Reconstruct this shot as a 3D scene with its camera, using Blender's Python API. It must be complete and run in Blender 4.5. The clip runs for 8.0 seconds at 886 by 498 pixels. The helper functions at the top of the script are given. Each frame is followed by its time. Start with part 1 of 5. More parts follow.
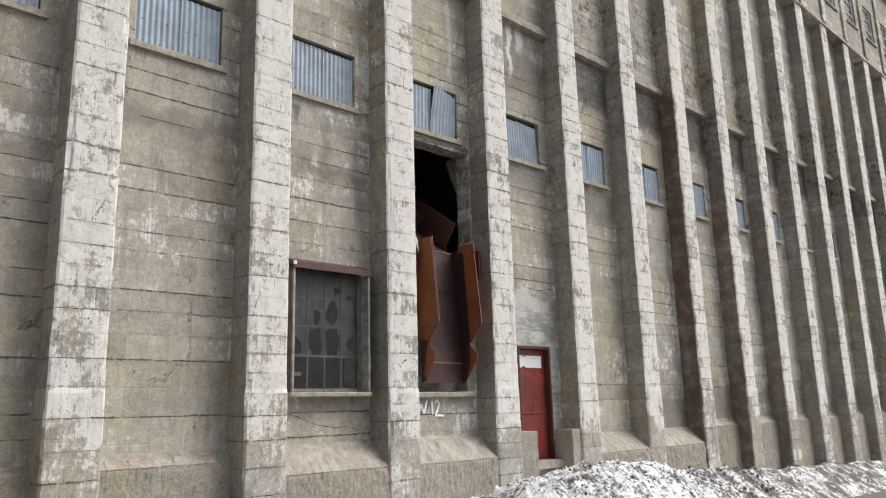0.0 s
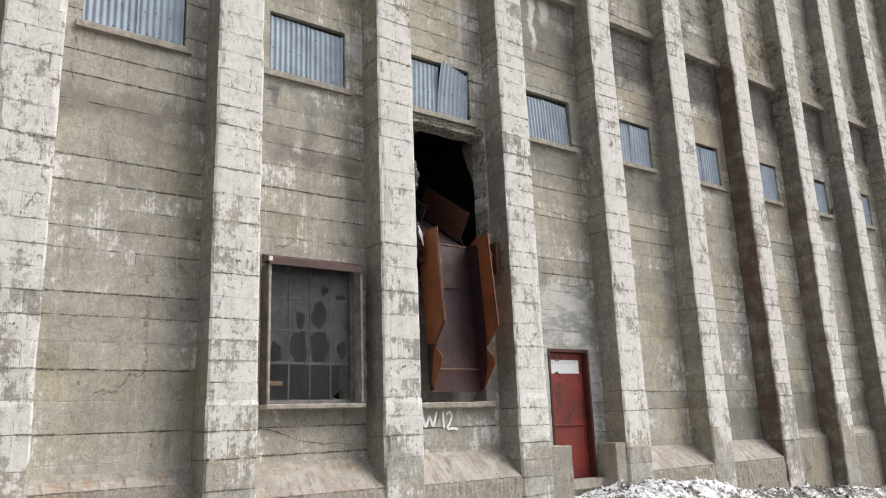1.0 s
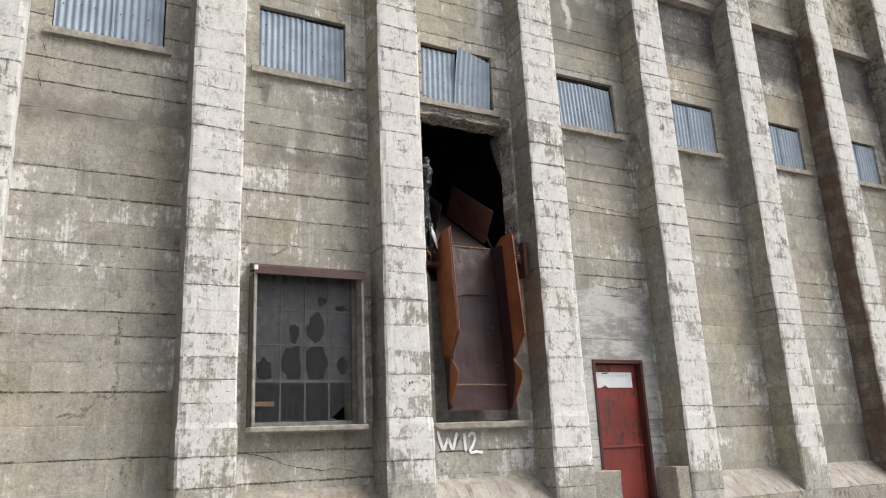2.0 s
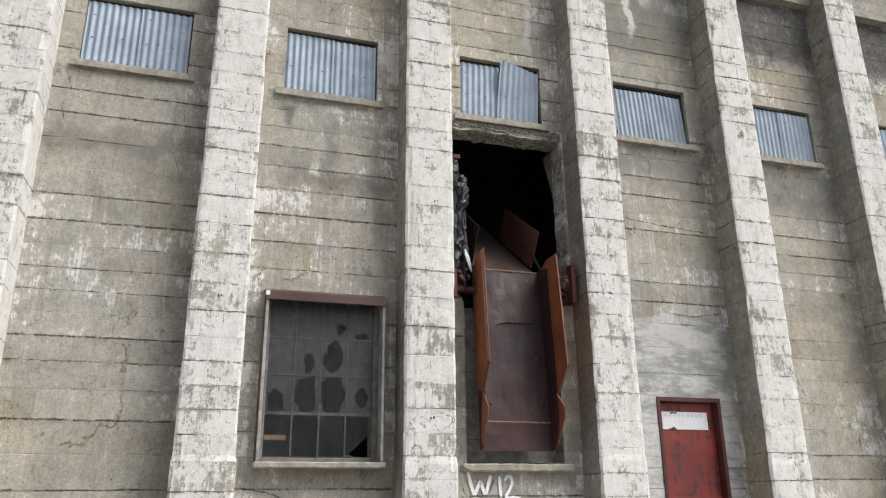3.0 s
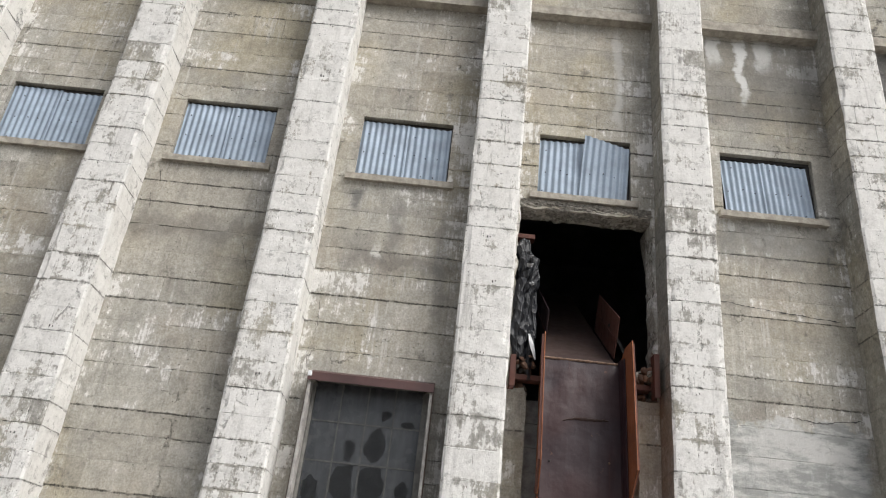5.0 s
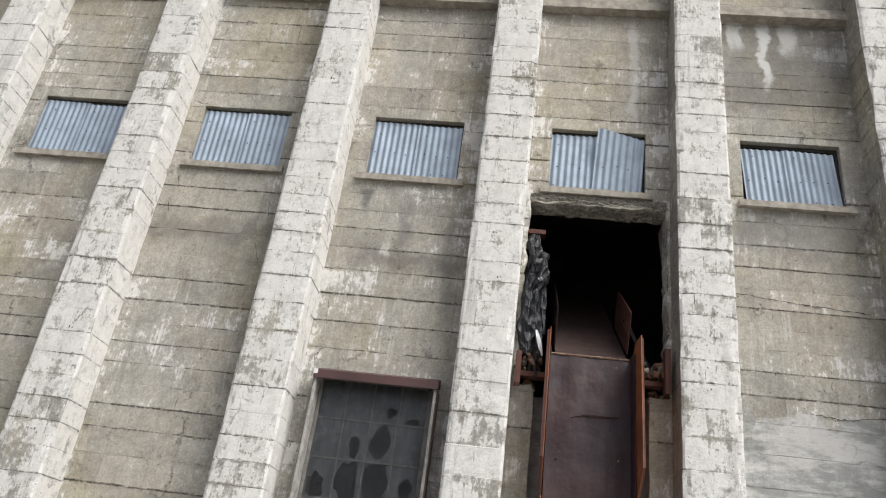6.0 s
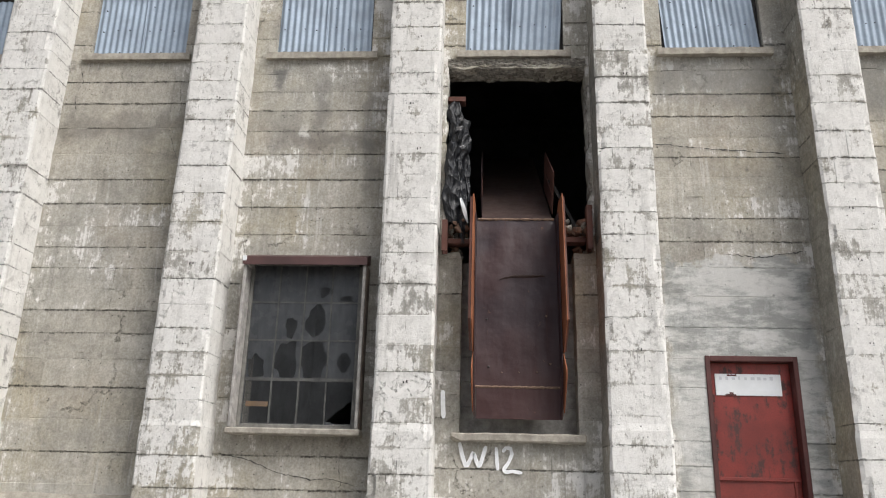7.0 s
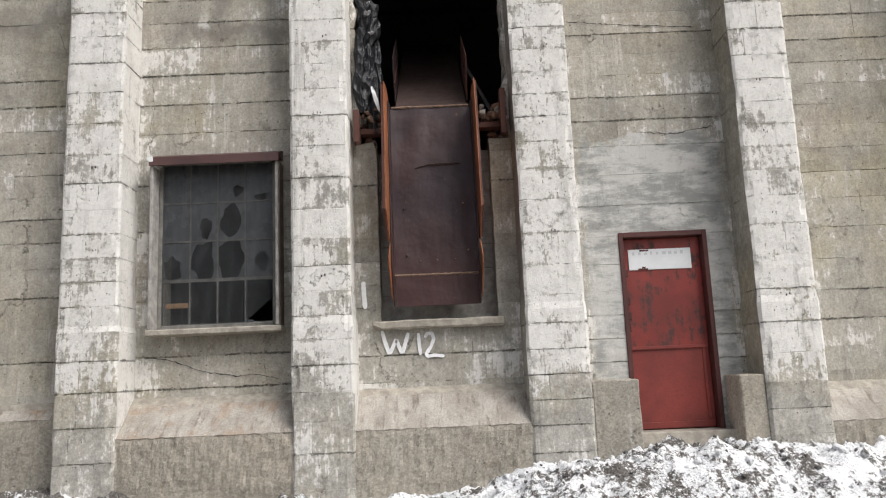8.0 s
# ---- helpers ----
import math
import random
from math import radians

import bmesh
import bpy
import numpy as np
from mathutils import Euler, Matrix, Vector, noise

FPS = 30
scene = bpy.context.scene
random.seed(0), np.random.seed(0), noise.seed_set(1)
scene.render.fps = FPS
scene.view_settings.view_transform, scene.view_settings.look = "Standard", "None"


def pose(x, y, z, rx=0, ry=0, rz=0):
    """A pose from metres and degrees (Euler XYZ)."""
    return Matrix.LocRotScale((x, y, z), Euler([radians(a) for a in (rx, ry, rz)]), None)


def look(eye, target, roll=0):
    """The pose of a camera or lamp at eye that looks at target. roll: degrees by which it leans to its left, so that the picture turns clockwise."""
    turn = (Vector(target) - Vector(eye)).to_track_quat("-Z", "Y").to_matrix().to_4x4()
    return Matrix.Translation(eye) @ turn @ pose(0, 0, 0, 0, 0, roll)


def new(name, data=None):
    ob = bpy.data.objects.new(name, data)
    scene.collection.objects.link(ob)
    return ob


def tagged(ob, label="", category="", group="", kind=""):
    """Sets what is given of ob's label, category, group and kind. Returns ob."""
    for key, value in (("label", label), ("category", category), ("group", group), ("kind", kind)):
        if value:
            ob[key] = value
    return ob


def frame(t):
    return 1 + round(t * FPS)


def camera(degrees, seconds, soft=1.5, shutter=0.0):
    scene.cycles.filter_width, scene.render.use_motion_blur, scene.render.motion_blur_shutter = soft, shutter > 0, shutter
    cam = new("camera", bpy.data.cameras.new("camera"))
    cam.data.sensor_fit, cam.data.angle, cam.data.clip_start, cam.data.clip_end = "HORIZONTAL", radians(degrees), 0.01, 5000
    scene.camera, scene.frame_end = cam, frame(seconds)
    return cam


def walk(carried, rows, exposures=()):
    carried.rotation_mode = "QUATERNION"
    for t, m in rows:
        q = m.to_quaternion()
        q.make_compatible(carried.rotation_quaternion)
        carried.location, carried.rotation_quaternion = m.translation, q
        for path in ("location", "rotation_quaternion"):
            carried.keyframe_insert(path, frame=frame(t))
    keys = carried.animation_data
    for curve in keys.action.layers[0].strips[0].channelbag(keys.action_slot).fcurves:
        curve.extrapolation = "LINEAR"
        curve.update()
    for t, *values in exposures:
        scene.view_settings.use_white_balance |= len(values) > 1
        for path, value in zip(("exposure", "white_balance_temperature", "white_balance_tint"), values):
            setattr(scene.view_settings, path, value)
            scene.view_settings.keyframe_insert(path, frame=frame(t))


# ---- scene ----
cam = camera(61.1, 8.0, 1.1)
PATH = [
    (0, (0.181, 0.108, 1.392), (1.534, 1.521, 1.807), -1.5),
    (0.5, (1.15, 0.346, 1.342), (2.439, 1.812, 1.777), -2.2),
    (1, (2.089, 0.352, 1.315), (3.252, 1.913, 1.775), -2.2),
    (1.5, (2.987, 0.502, 1.297), (4.033, 2.134, 1.79), -2.8),
    (1.7, (3.329, 0.545, 1.293), (4.322, 2.207, 1.796), -2.9),
    (2.8, (5.06, 0.735, 1.255), (5.695, 2.53, 1.857), -0.9),
    (3, (5.363, 0.792, 1.245), (5.919, 2.604, 1.883), -0.5),
    (3.5, (5.986, 0.931, 1.193), (6.316, 2.751, 1.952), 0.7),
    (4, (6.439, 1.044, 1.184), (6.644, 2.847, 2.024), 1.6),
    (4.5, (6.907, 1.112, 1.177), (6.992, 2.905, 2.058), 3.9),
    (6, (8.019, 1.239, 1.166), (7.802, 3.017, 2.055), 7.9),
    (6.5, (8.354, 1.297, 1.136), (8.123, 3.112, 1.944), 5.8),
    (6.8, (8.44, 1.292, 1.141), (8.291, 3.163, 1.831), 3.4),
    (7, (8.5, 1.287, 1.139), (8.387, 3.192, 1.738), 1.4),
    (7.5, (8.785, 1.309, 1.09), (8.722, 3.261, 1.517), -1.3),
    (8, (8.863, 1.351, 1.085), (8.878, 3.323, 1.413), -2.5),
]
walk(cam, [(t, look(eye, target, roll)) for t, eye, target, roll in PATH], [(0, 0.21, 6500, 10), (1.5, 0.29, 6480, 11), (3, 0.31, 6380, 10), (4.5, 0.31, 6360, 10), (6.5, 0.29, 6370, 10), (7.5, 0.29, 6400, 11), (8, 0.21, 6450, 11)])

# ---- world and light: overcast, brighter towards the far end of the yard ----
world = bpy.data.worlds.new("world")
scene.world = world
world.use_nodes = True
wn = world.node_tree
sky = wn.nodes.new("ShaderNodeTexSky")
sky.sky_type, sky.sun_disc = "NISHITA", False
sky.sun_elevation, sky.sun_rotation = radians(48), radians(130)
sky.air_density, sky.dust_density = 1.0, 4.0
grey = wn.nodes.new("ShaderNodeHueSaturation")
grey.inputs["Saturation"].default_value = 0.40
wn.links.new(sky.outputs[0], grey.inputs["Color"])
wn.links.new(grey.outputs[0], wn.nodes["Background"].inputs[0])
wn.nodes["Background"].inputs[1].default_value = 0.115
sun = new("sun", bpy.data.lights.new("sun", "SUN"))
sun.data.energy, sun.data.angle, sun.data.color = 2.3, radians(40), (1.0, 0.97, 0.92)
sun.matrix_world = look((40, -34, 58), (0, 0, 0))

# ---- materials ----


class Nodes:
    """Short hand for a node material."""

    def __init__(self, name, rough=0.85, metal=0.0):
        self.mat = bpy.data.materials.new(name)
        self.mat.use_nodes = True
        self.tree = self.mat.node_tree
        self.bsdf = self.tree.nodes["Principled BSDF"]
        self.bsdf.inputs["Roughness"].default_value = rough
        self.bsdf.inputs["Metallic"].default_value = metal
        self.geo = self.tree.nodes.new("ShaderNodeNewGeometry")
        self.pos = self.geo.outputs["Position"]

    def put(self, socket, value):
        if isinstance(value, bpy.types.NodeSocket):
            self.tree.links.new(value, socket)
        elif isinstance(value, (tuple, list)) and len(value) == 3 and socket.type == "RGBA":
            socket.default_value = (*value, 1)
        else:
            socket.default_value = value

    def math(self, op, a, b=0.0, c=0.0, clamp=False):
        n = self.tree.nodes.new("ShaderNodeMath")
        n.operation, n.use_clamp = op, clamp
        for s, v in zip(n.inputs, (a, b, c)):
            self.put(s, v)
        return n.outputs[0]

    def scaled(self, s, vec=None):
        n = self.tree.nodes.new("ShaderNodeVectorMath")
        n.operation = "MULTIPLY"
        self.put(n.inputs[0], vec or self.pos)
        n.inputs[1].default_value = s
        return n.outputs[0]

    def noise(self, scale, detail=4, vec=None, rough=0.55, w=0.0):
        n = self.tree.nodes.new("ShaderNodeTexNoise")
        n.noise_dimensions = "4D"
        n.inputs["W"].default_value = w
        n.inputs["Scale"].default_value, n.inputs["Detail"].default_value = scale, detail
        n.inputs["Roughness"].default_value = rough
        self.put(n.inputs["Vector"], vec or self.pos)
        return n.outputs["Fac"]

    def voronoi(self, scale, vec=None, feature="F1", out="Distance"):
        n = self.tree.nodes.new("ShaderNodeTexVoronoi")
        n.feature = feature
        n.inputs["Scale"].default_value = scale
        self.put(n.inputs["Vector"], vec or self.pos)
        return n.outputs[out]

    def step(self, value, lo, hi, a=0.0, b=1.0):
        n = self.tree.nodes.new("ShaderNodeMapRange")
        n.interpolation_type = "SMOOTHSTEP"
        for s, v in zip(n.inputs, (value, lo, hi, a, b)):
            self.put(s, v)
        return n.outputs[0]

    def mix(self, fac, a, b, mode="MIX"):
        n = self.tree.nodes.new("ShaderNodeMix")
        n.data_type, n.blend_type = "RGBA", mode
        for i, v in ((0, fac), (6, a), (7, b)):
            self.put(n.inputs[i], v)
        return n.outputs[2]

    def xyz(self, vec=None):
        n = self.tree.nodes.new("ShaderNodeSeparateXYZ")
        self.put(n.inputs[0], vec or self.pos)
        return n.outputs

    def white(self, a, b):
        n = self.tree.nodes.new("ShaderNodeTexWhiteNoise")
        n.noise_dimensions = "2D"
        c = self.tree.nodes.new("ShaderNodeCombineXYZ")
        self.put(c.inputs[0], a)
        self.put(c.inputs[1], b)
        self.put(n.inputs["Vector"], c.outputs[0])
        return n.outputs["Value"]

    def bump(self, height, strength, dist=0.01):
        n = self.tree.nodes.new("ShaderNodeBump")
        n.inputs["Strength"].default_value, n.inputs["Distance"].default_value = strength, dist
        self.put(n.inputs["Height"], height)
        self.tree.links.new(n.outputs[0], self.bsdf.inputs["Normal"])

    def done(self, colour):
        self.put(self.bsdf.inputs["Base Color"], colour)
        return self.mat


COURSE = 0.285      # height of one form board
PITCH, FIRST, WIDE = 2.34, 2.70, 0.60    # pilasters: spacing, left edge of number 0, width
WALL_Y, PIL_Y, BACK_Y = 9.30, 8.857, 9.62


def pil_x(i):
    return FIRST + PITCH * i


def concrete(name, tone_a, tone_b, wash, where="wall"):
    """Board-formed concrete; wash: how much worn whitewash is left on it."""
    m = Nodes(name, 0.92)
    x, y, z = m.xyz()
    off = -0.1 if where == "pilaster" else 0.3
    bay = m.math("FLOOR", m.math("DIVIDE", m.math("SUBTRACT", x, FIRST + off), PITCH))
    key = m.math("ADD", bay, 0.5 if where == "pilaster" else 0.0)
    # board number, as in rung() below
    sway = m.math("MULTIPLY", m.math("SINE", m.math("ADD", m.math("MULTIPLY", z, 1.9), m.math("MULTIPLY", key, 1.3))), 0.09)
    sway = m.math("ADD", sway, m.math("MULTIPLY", m.math("SUBTRACT", m.noise(5.0, 4, w=51.0), 0.5), 0.022))
    rise = m.math("ADD", m.math("DIVIDE", m.math("ADD", z, sway), COURSE), m.math("MULTIPLY", key, 0.37))
    level = m.math("FLOOR", rise)
    local = m.math("FRACT", m.math("DIVIDE", m.math("SUBTRACT", x, FIRST + off), PITCH))
    if where == "pilaster":
        # most boards are two lengths, butted near the middle of the face
        split = m.math("ADD", 0.17, m.math("MULTIPLY", m.math("SUBTRACT", m.white(level, m.math("ADD", bay, 9.0)), 0.5), 0.16))
    else:
        # two upright butt joints in each bay, a little out of line from board to board
        split = m.math("ADD", 0.48, m.math("MULTIPLY", m.math("SUBTRACT", m.white(m.math("FLOOR", m.math("MULTIPLY", level, 0.25)), m.math("ADD", bay, 9.0)), 0.5), 0.46))
    half = m.math("GREATER_THAN", local, split)
    board = m.white(level, m.math("ADD", bay, m.math("MULTIPLY", half, 37.0)))
    butt = m.math("ABSOLUTE", m.math("SUBTRACT", local, split))
    big = m.noise(0.8, 6, w=1.0)
    mid = m.noise(3.0, 9, m.scaled((1.15, 1.15, 1.0)), 0.72, 2.0)
    small = m.noise(12, 7, m.scaled((1.2, 1.2, 0.9)), 0.75, 15.0)
    fine = m.noise(40, 6, rough=0.75, w=3.0)
    streak = m.noise(1.0, 6, m.scaled((10, 10, 0.5)), 0.65, 4.0)
    drips = m.noise(1.0, 5, m.scaled((32, 32, 2.2)), 0.65, 14.0)
    col = m.mix(m.step(big, 0.36, 0.64), tone_a, tone_b)
    col = m.mix(m.step(m.noise(0.7, 5, w=71.0), 0.48, 0.66, 0.0, 0.65), col, tuple(c * k for c, k in zip(tone_a, (1.02, 0.96, 0.78))))
    col = m.mix(m.step(m.noise(1.1, 5, w=73.0), 0.54, 0.70, 0.0, 0.45), col, tuple(c * k for c, k in zip(tone_a, (1.0, 0.93, 0.87))))
    col = m.mix(1.0, col, m.mix(board, (0.88, 0.875, 0.865), (1.10, 1.095, 1.08)), "MULTIPLY")
    coarse = where == "pilaster"
    col = m.mix(1.0, col, m.mix(m.step(mid, 0.32, 0.68), (0.86, 0.855, 0.85) if coarse else (0.84, 0.835, 0.825), (1.12, 1.115, 1.11) if coarse else (1.14, 1.135, 1.125)), "MULTIPLY")
    col = m.mix(1.0, col, m.mix(m.step(small, 0.3, 0.7), (0.74, 0.74, 0.73) if coarse else (0.84, 0.84, 0.83), (1.22, 1.22, 1.21) if coarse else (1.13, 1.13, 1.12)), "MULTIPLY")
    damp = m.noise(0.85, 7, m.scaled((1.3, 1.3, 0.8)), 0.62, 131.0)
    col = m.mix(m.step(damp, 0.50, 0.70, 0.0, 0.10 if where == "pilaster" else 0.30), col, (0.20, 0.192, 0.175))
    # old whitewash, worn off in flakes and in runs
    edge = m.math("ADD", m.math("MULTIPLY", mid, 0.48), m.math("ADD", m.math("MULTIPLY", small, 0.56 if where == "pilaster" else 0.42), m.math("MULTIPLY", board, 0.13 if where == "pilaster" else 0.10)))
    long = m.noise(1.0, 4, m.scaled((0.9, 0.9, 0.9)), 0.6, 61.0)
    edge = m.math("ADD", edge, m.math("ADD", m.math("MULTIPLY", long, 0.50), m.math("MULTIPLY", drips, 0.30)))
    rim = m.step(m.math("ABSOLUTE", m.math("SUBTRACT", m.math("FRACT", m.math("ADD", rise, 0.5)), 0.5)), 0.13, 0.0, 0.0, 0.10)
    edge = m.math("SUBTRACT", edge, m.math("MULTIPLY", rim, m.step(m.noise(1.9, 5, w=63.0), 0.42, 0.62)))
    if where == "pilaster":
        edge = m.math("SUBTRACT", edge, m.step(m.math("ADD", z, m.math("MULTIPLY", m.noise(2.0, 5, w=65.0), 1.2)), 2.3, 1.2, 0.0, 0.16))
    if where == "wall":
        # lime has gathered beside the pilasters
        edge = m.math("ADD", edge, m.step(m.math("ABSOLUTE", m.math("SUBTRACT", local, 0.5)), 0.25, 0.375, 0.0, 0.055))
    shift = 0.10 if where == "pilaster" else 0.015
    edge = m.math("SUBTRACT", edge, shift)
    mask = m.step(edge, 1.10 - wash, 1.15 - wash, 0.0, 0.90)
    thin = m.step(edge, 1.00 - wash, 1.13 - wash, 0.0, 0.45)
    white = m.mix(m.step(fine, 0.35, 0.65), (0.75, 0.74, 0.705), (0.96, 0.945, 0.91))
    white = m.mix(m.step(m.noise(7.0, 6, m.scaled((1, 1, 0.7)), 0.7, 111.0), 0.44, 0.64, 0.0, 0.50), white, (0.60, 0.59, 0.555))
    col = m.mix(thin, col, (0.52, 0.505, 0.465))
    col = m.mix(mask, col, white)
    spots = m.noise(6.5, 8, rough=0.78, w=91.0)
    col = m.mix(m.step(spots, 0.555, 0.60, 0.0, 0.46 if where == "pilaster" else 0.30), col, tuple(c * 0.68 for c in tone_b))
    # soot and water streaks, crumbled spots
    col = m.mix(m.step(streak, 0.54, 0.72, 0, 0.40), col, (0.15, 0.142, 0.128))
    col = m.mix(m.step(streak, 0.42, 0.30, 0, 0.16), col, (0.56, 0.545, 0.505))
    rot = m.noise(2.1, 9, m.scaled((1.4, 1.4, 1.0)), 0.74, 12.0)
    col = m.mix(m.step(rot, 0.585, 0.66, 0, 0.62), col, m.mix(m.step(small, 0.4, 0.6), (0.10, 0.094, 0.084), (0.23, 0.215, 0.19)))
    runs = m.math("MULTIPLY", m.step(m.noise(1.0, 4, m.scaled((11, 11, 0.8)), 0.6, 6.0), 0.58, 0.68), m.step(m.noise(0.9, 4, w=8.0), 0.48, 0.58))
    col = m.mix(m.math("MULTIPLY", runs, 0.55), col, (0.66, 0.65, 0.61))
    # grime held in the board joints, and fine cracks
    near = m.math("ABSOLUTE", m.math("SUBTRACT", m.math("FRACT", m.math("ADD", rise, 0.5)), 0.5))
    joint = m.white(m.math("FLOOR", m.math("ADD", rise, 0.5)), m.math("ADD", bay, 50.0))
    worn = m.math("ADD", m.noise(4.0, 8, m.scaled((1, 1, 0.6)), 0.75, 21.0), m.math("MULTIPLY", joint, 0.42))
    thick = m.step(worn, 0.52, 1.0, 0.002, 0.030 if where == "pilaster" else 0.036)
    rag = m.math("MULTIPLY", m.math("SUBTRACT", m.noise(24, 6, rough=0.75, w=23.0), 0.5), 0.15)
    line = m.step(m.math("SUBTRACT", m.math("ADD", near, rag), thick), 0.006, -0.002)
    line = m.math("MULTIPLY", line, m.math("MULTIPLY", m.step(worn, 0.54, 0.78, 0.10, 1.0), 0.0 if where == "skirt" else 1.0))
    line = m.math("MULTIPLY", line, m.step(m.noise(9.0, 7, m.scaled((1, 1, 0.5)), 0.8, 121.0), 0.44, 0.55, 0.08, 1.0))
    seam = m.step(m.math("ADD", butt, m.math("MULTIPLY", rag, 0.05)), 0.0028, 0.0008)
    seam = m.math("MULTIPLY", seam, m.step(m.math("ADD", m.noise(2.6, 6, rough=0.7, w=29.0), m.math("MULTIPLY", joint, 0.1)), 0.56, 0.66, 0.0, 0.55))
    line = m.math("MAXIMUM", line, m.math("MULTIPLY", seam, 0.0 if where == "skirt" else 1.0))
    # a net of cracks, open where the concrete is poorest
    bend = m.tree.nodes.new("ShaderNodeVectorMath")
    bend.operation = "ADD"
    kink = m.tree.nodes.new("ShaderNodeCombineXYZ")
    m.put(kink.inputs[0], m.math("MULTIPLY", m.math("SUBTRACT", m.noise(3.2, 8, rough=0.75, w=101.0), 0.5), 0.9))
    m.put(kink.inputs[2], m.math("MULTIPLY", m.math("SUBTRACT", m.noise(3.2, 8, rough=0.75, w=103.0), 0.5), 0.9))
    m.put(bend.inputs[0], m.scaled((1.25, 1.25, 0.8)))
    m.put(bend.inputs[1], kink.outputs[0])
    net = m.voronoi(1.0, bend.outputs[0], "DISTANCE_TO_EDGE")
    poor = m.noise(0.75, 4, rough=0.6, w=105.0)
    open_by = m.step(poor, 0.52, 0.70, 0.0, 0.013)
    split_open = m.math("MULTIPLY", m.step(m.math("SUBTRACT", net, open_by), 0.003, -0.003), m.step(m.noise(4.5, 4, w=107.0), 0.46, 0.56))
    line = m.math("MAXIMUM", line, m.math("MULTIPLY", split_open, 0.9))
    col = m.mix(m.math("MULTIPLY", line, 0.66 if where == "pilaster" else 0.78), col, (0.075, 0.068, 0.060))
    # crumbled edges along the joints, lime washed out below them
    crumb = m.math("MULTIPLY", m.step(near, 0.13, 0.02), m.step(m.noise(15, 7, m.scaled((0.8, 0.8, 1.2)), 0.78, 41.0), 0.54, 0.62))
    crumb = m.math("MULTIPLY", crumb, m.math("MULTIPLY", m.step(worn, 0.60, 0.80), 0.0 if where == "skirt" else 1.0))
    col = m.mix(m.math("MULTIPLY", crumb, 0.8), col, (0.10, 0.092, 0.082))
    lime = m.math("MULTIPLY", m.step(m.math("FRACT", rise), 0.35, 0.97), m.math("MULTIPLY", m.step(drips, 0.50, 0.62), m.step(m.noise(1.6, 5, rough=0.7, w=43.0), 0.52, 0.62)))
    col = m.mix(m.math("MULTIPLY", lime, 0.55), col, (0.66, 0.645, 0.60))
    band = m.math("MULTIPLY", m.step(m.math("FRACT", rise), 0.72, 1.0), m.step(m.noise(2.3, 6, rough=0.7, w=27.0), 0.52, 0.66))
    col = m.mix(m.math("MULTIPLY", band, 0.34), col, (0.14, 0.13, 0.115))
    # blow holes and aggregate
    pit = m.math("MULTIPLY", m.step(m.voronoi(15), 0.13, 0.06), m.step(m.noise(2.4, 3, w=5.0), 0.46, 0.56))
    col = m.mix(m.math("MULTIPLY", pit, 0.8), col, (0.06, 0.055, 0.05))
    col = m.mix(m.step(fine, 0.40, 0.62, 0.0, 0.50), col, m.mix(1.0, col, (0.56, 0.55, 0.54), "MULTIPLY"))
    col = m.mix(m.step(fine, 0.44, 0.30, 0.0, 0.22), col, m.mix(1.0, col, (1.4, 1.39, 1.37), "MULTIPLY"))
    wob = m.math("MULTIPLY", m.math("SUBTRACT", m.noise(3.0, 7, rough=0.65, w=7.0), 0.5), 0.9)
    xx, zz = m.math("ADD", x, m.math("MULTIPLY", wob, 0.45)), m.math("ADD", z, wob)

    def zone(x0, x1, z0, z1, sx, sz):
        fx = m.math("MULTIPLY", m.step(xx, x0 - sx, x0 + sx), m.step(xx, x1 + sx, x1 - sx))
        return m.math("MULTIPLY", fx, m.math("MULTIPLY", m.step(zz, z0 - sz, z0 + sz), m.step(zz, z1 + sz, z1 - sz)))

    def stain(x0, x1, z0, z1, sx, sz, amount, colour):
        return m.mix(m.math("MULTIPLY", zone(x0, x1, z0, z1, sx, sz), amount), col, colour)

    if where == "skirt":
        scar = m.noise(1.0, 7, m.scaled((11, 11, 7)), 0.75, 85.0)
        col = m.mix(m.step(scar, 0.55, 0.66, 0, 0.42), col, (0.15, 0.133, 0.11))
        col = m.mix(m.step(scar, 0.44, 0.32, 0, 0.35), col, (0.50, 0.47, 0.41))
        hollow = m.math("MULTIPLY", m.step(m.voronoi(11), 0.30, 0.16), m.step(m.noise(3.0, 5, w=87.0), 0.46, 0.58))
        col = m.mix(m.math("MULTIPLY", hollow, 0.55), col, (0.12, 0.105, 0.085))
        pebble = m.voronoi(55, out="Color")
        col = m.mix(0.38, col, m.mix(m.xyz(pebble)[0], (0.18, 0.165, 0.14), (0.50, 0.465, 0.40)))
        col = m.mix(m.step(m.noise(2.5, 5, w=83.0), 0.58, 0.70, 0, 0.35), col, (0.33, 0.22, 0.12))
    if where == "wall":
        # newer grey concrete above and beside the door
        col = stain(10.46, 11.98, 0.3, 3.57, 0.04, 0.04, 0.80, m.mix(m.step(m.noise(1.0, 7, m.scaled((2, 2, 6)), 0.72, 3.3), 0.40, 0.58), (0.27, 0.28, 0.272), (0.56, 0.56, 0.54)))
        # dark below the ledges, ochre lime above the shutters, dark patches below them
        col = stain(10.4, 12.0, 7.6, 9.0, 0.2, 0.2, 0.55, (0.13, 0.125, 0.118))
        col = stain(10.52, 10.72, 8.6, 9.1, 0.03, 0.15, 0.8, (0.62, 0.62, 0.60))
        col = stain(10.93, 11.05, 8.0, 9.1, 0.03, 0.12, 0.85, (0.68, 0.68, 0.66))
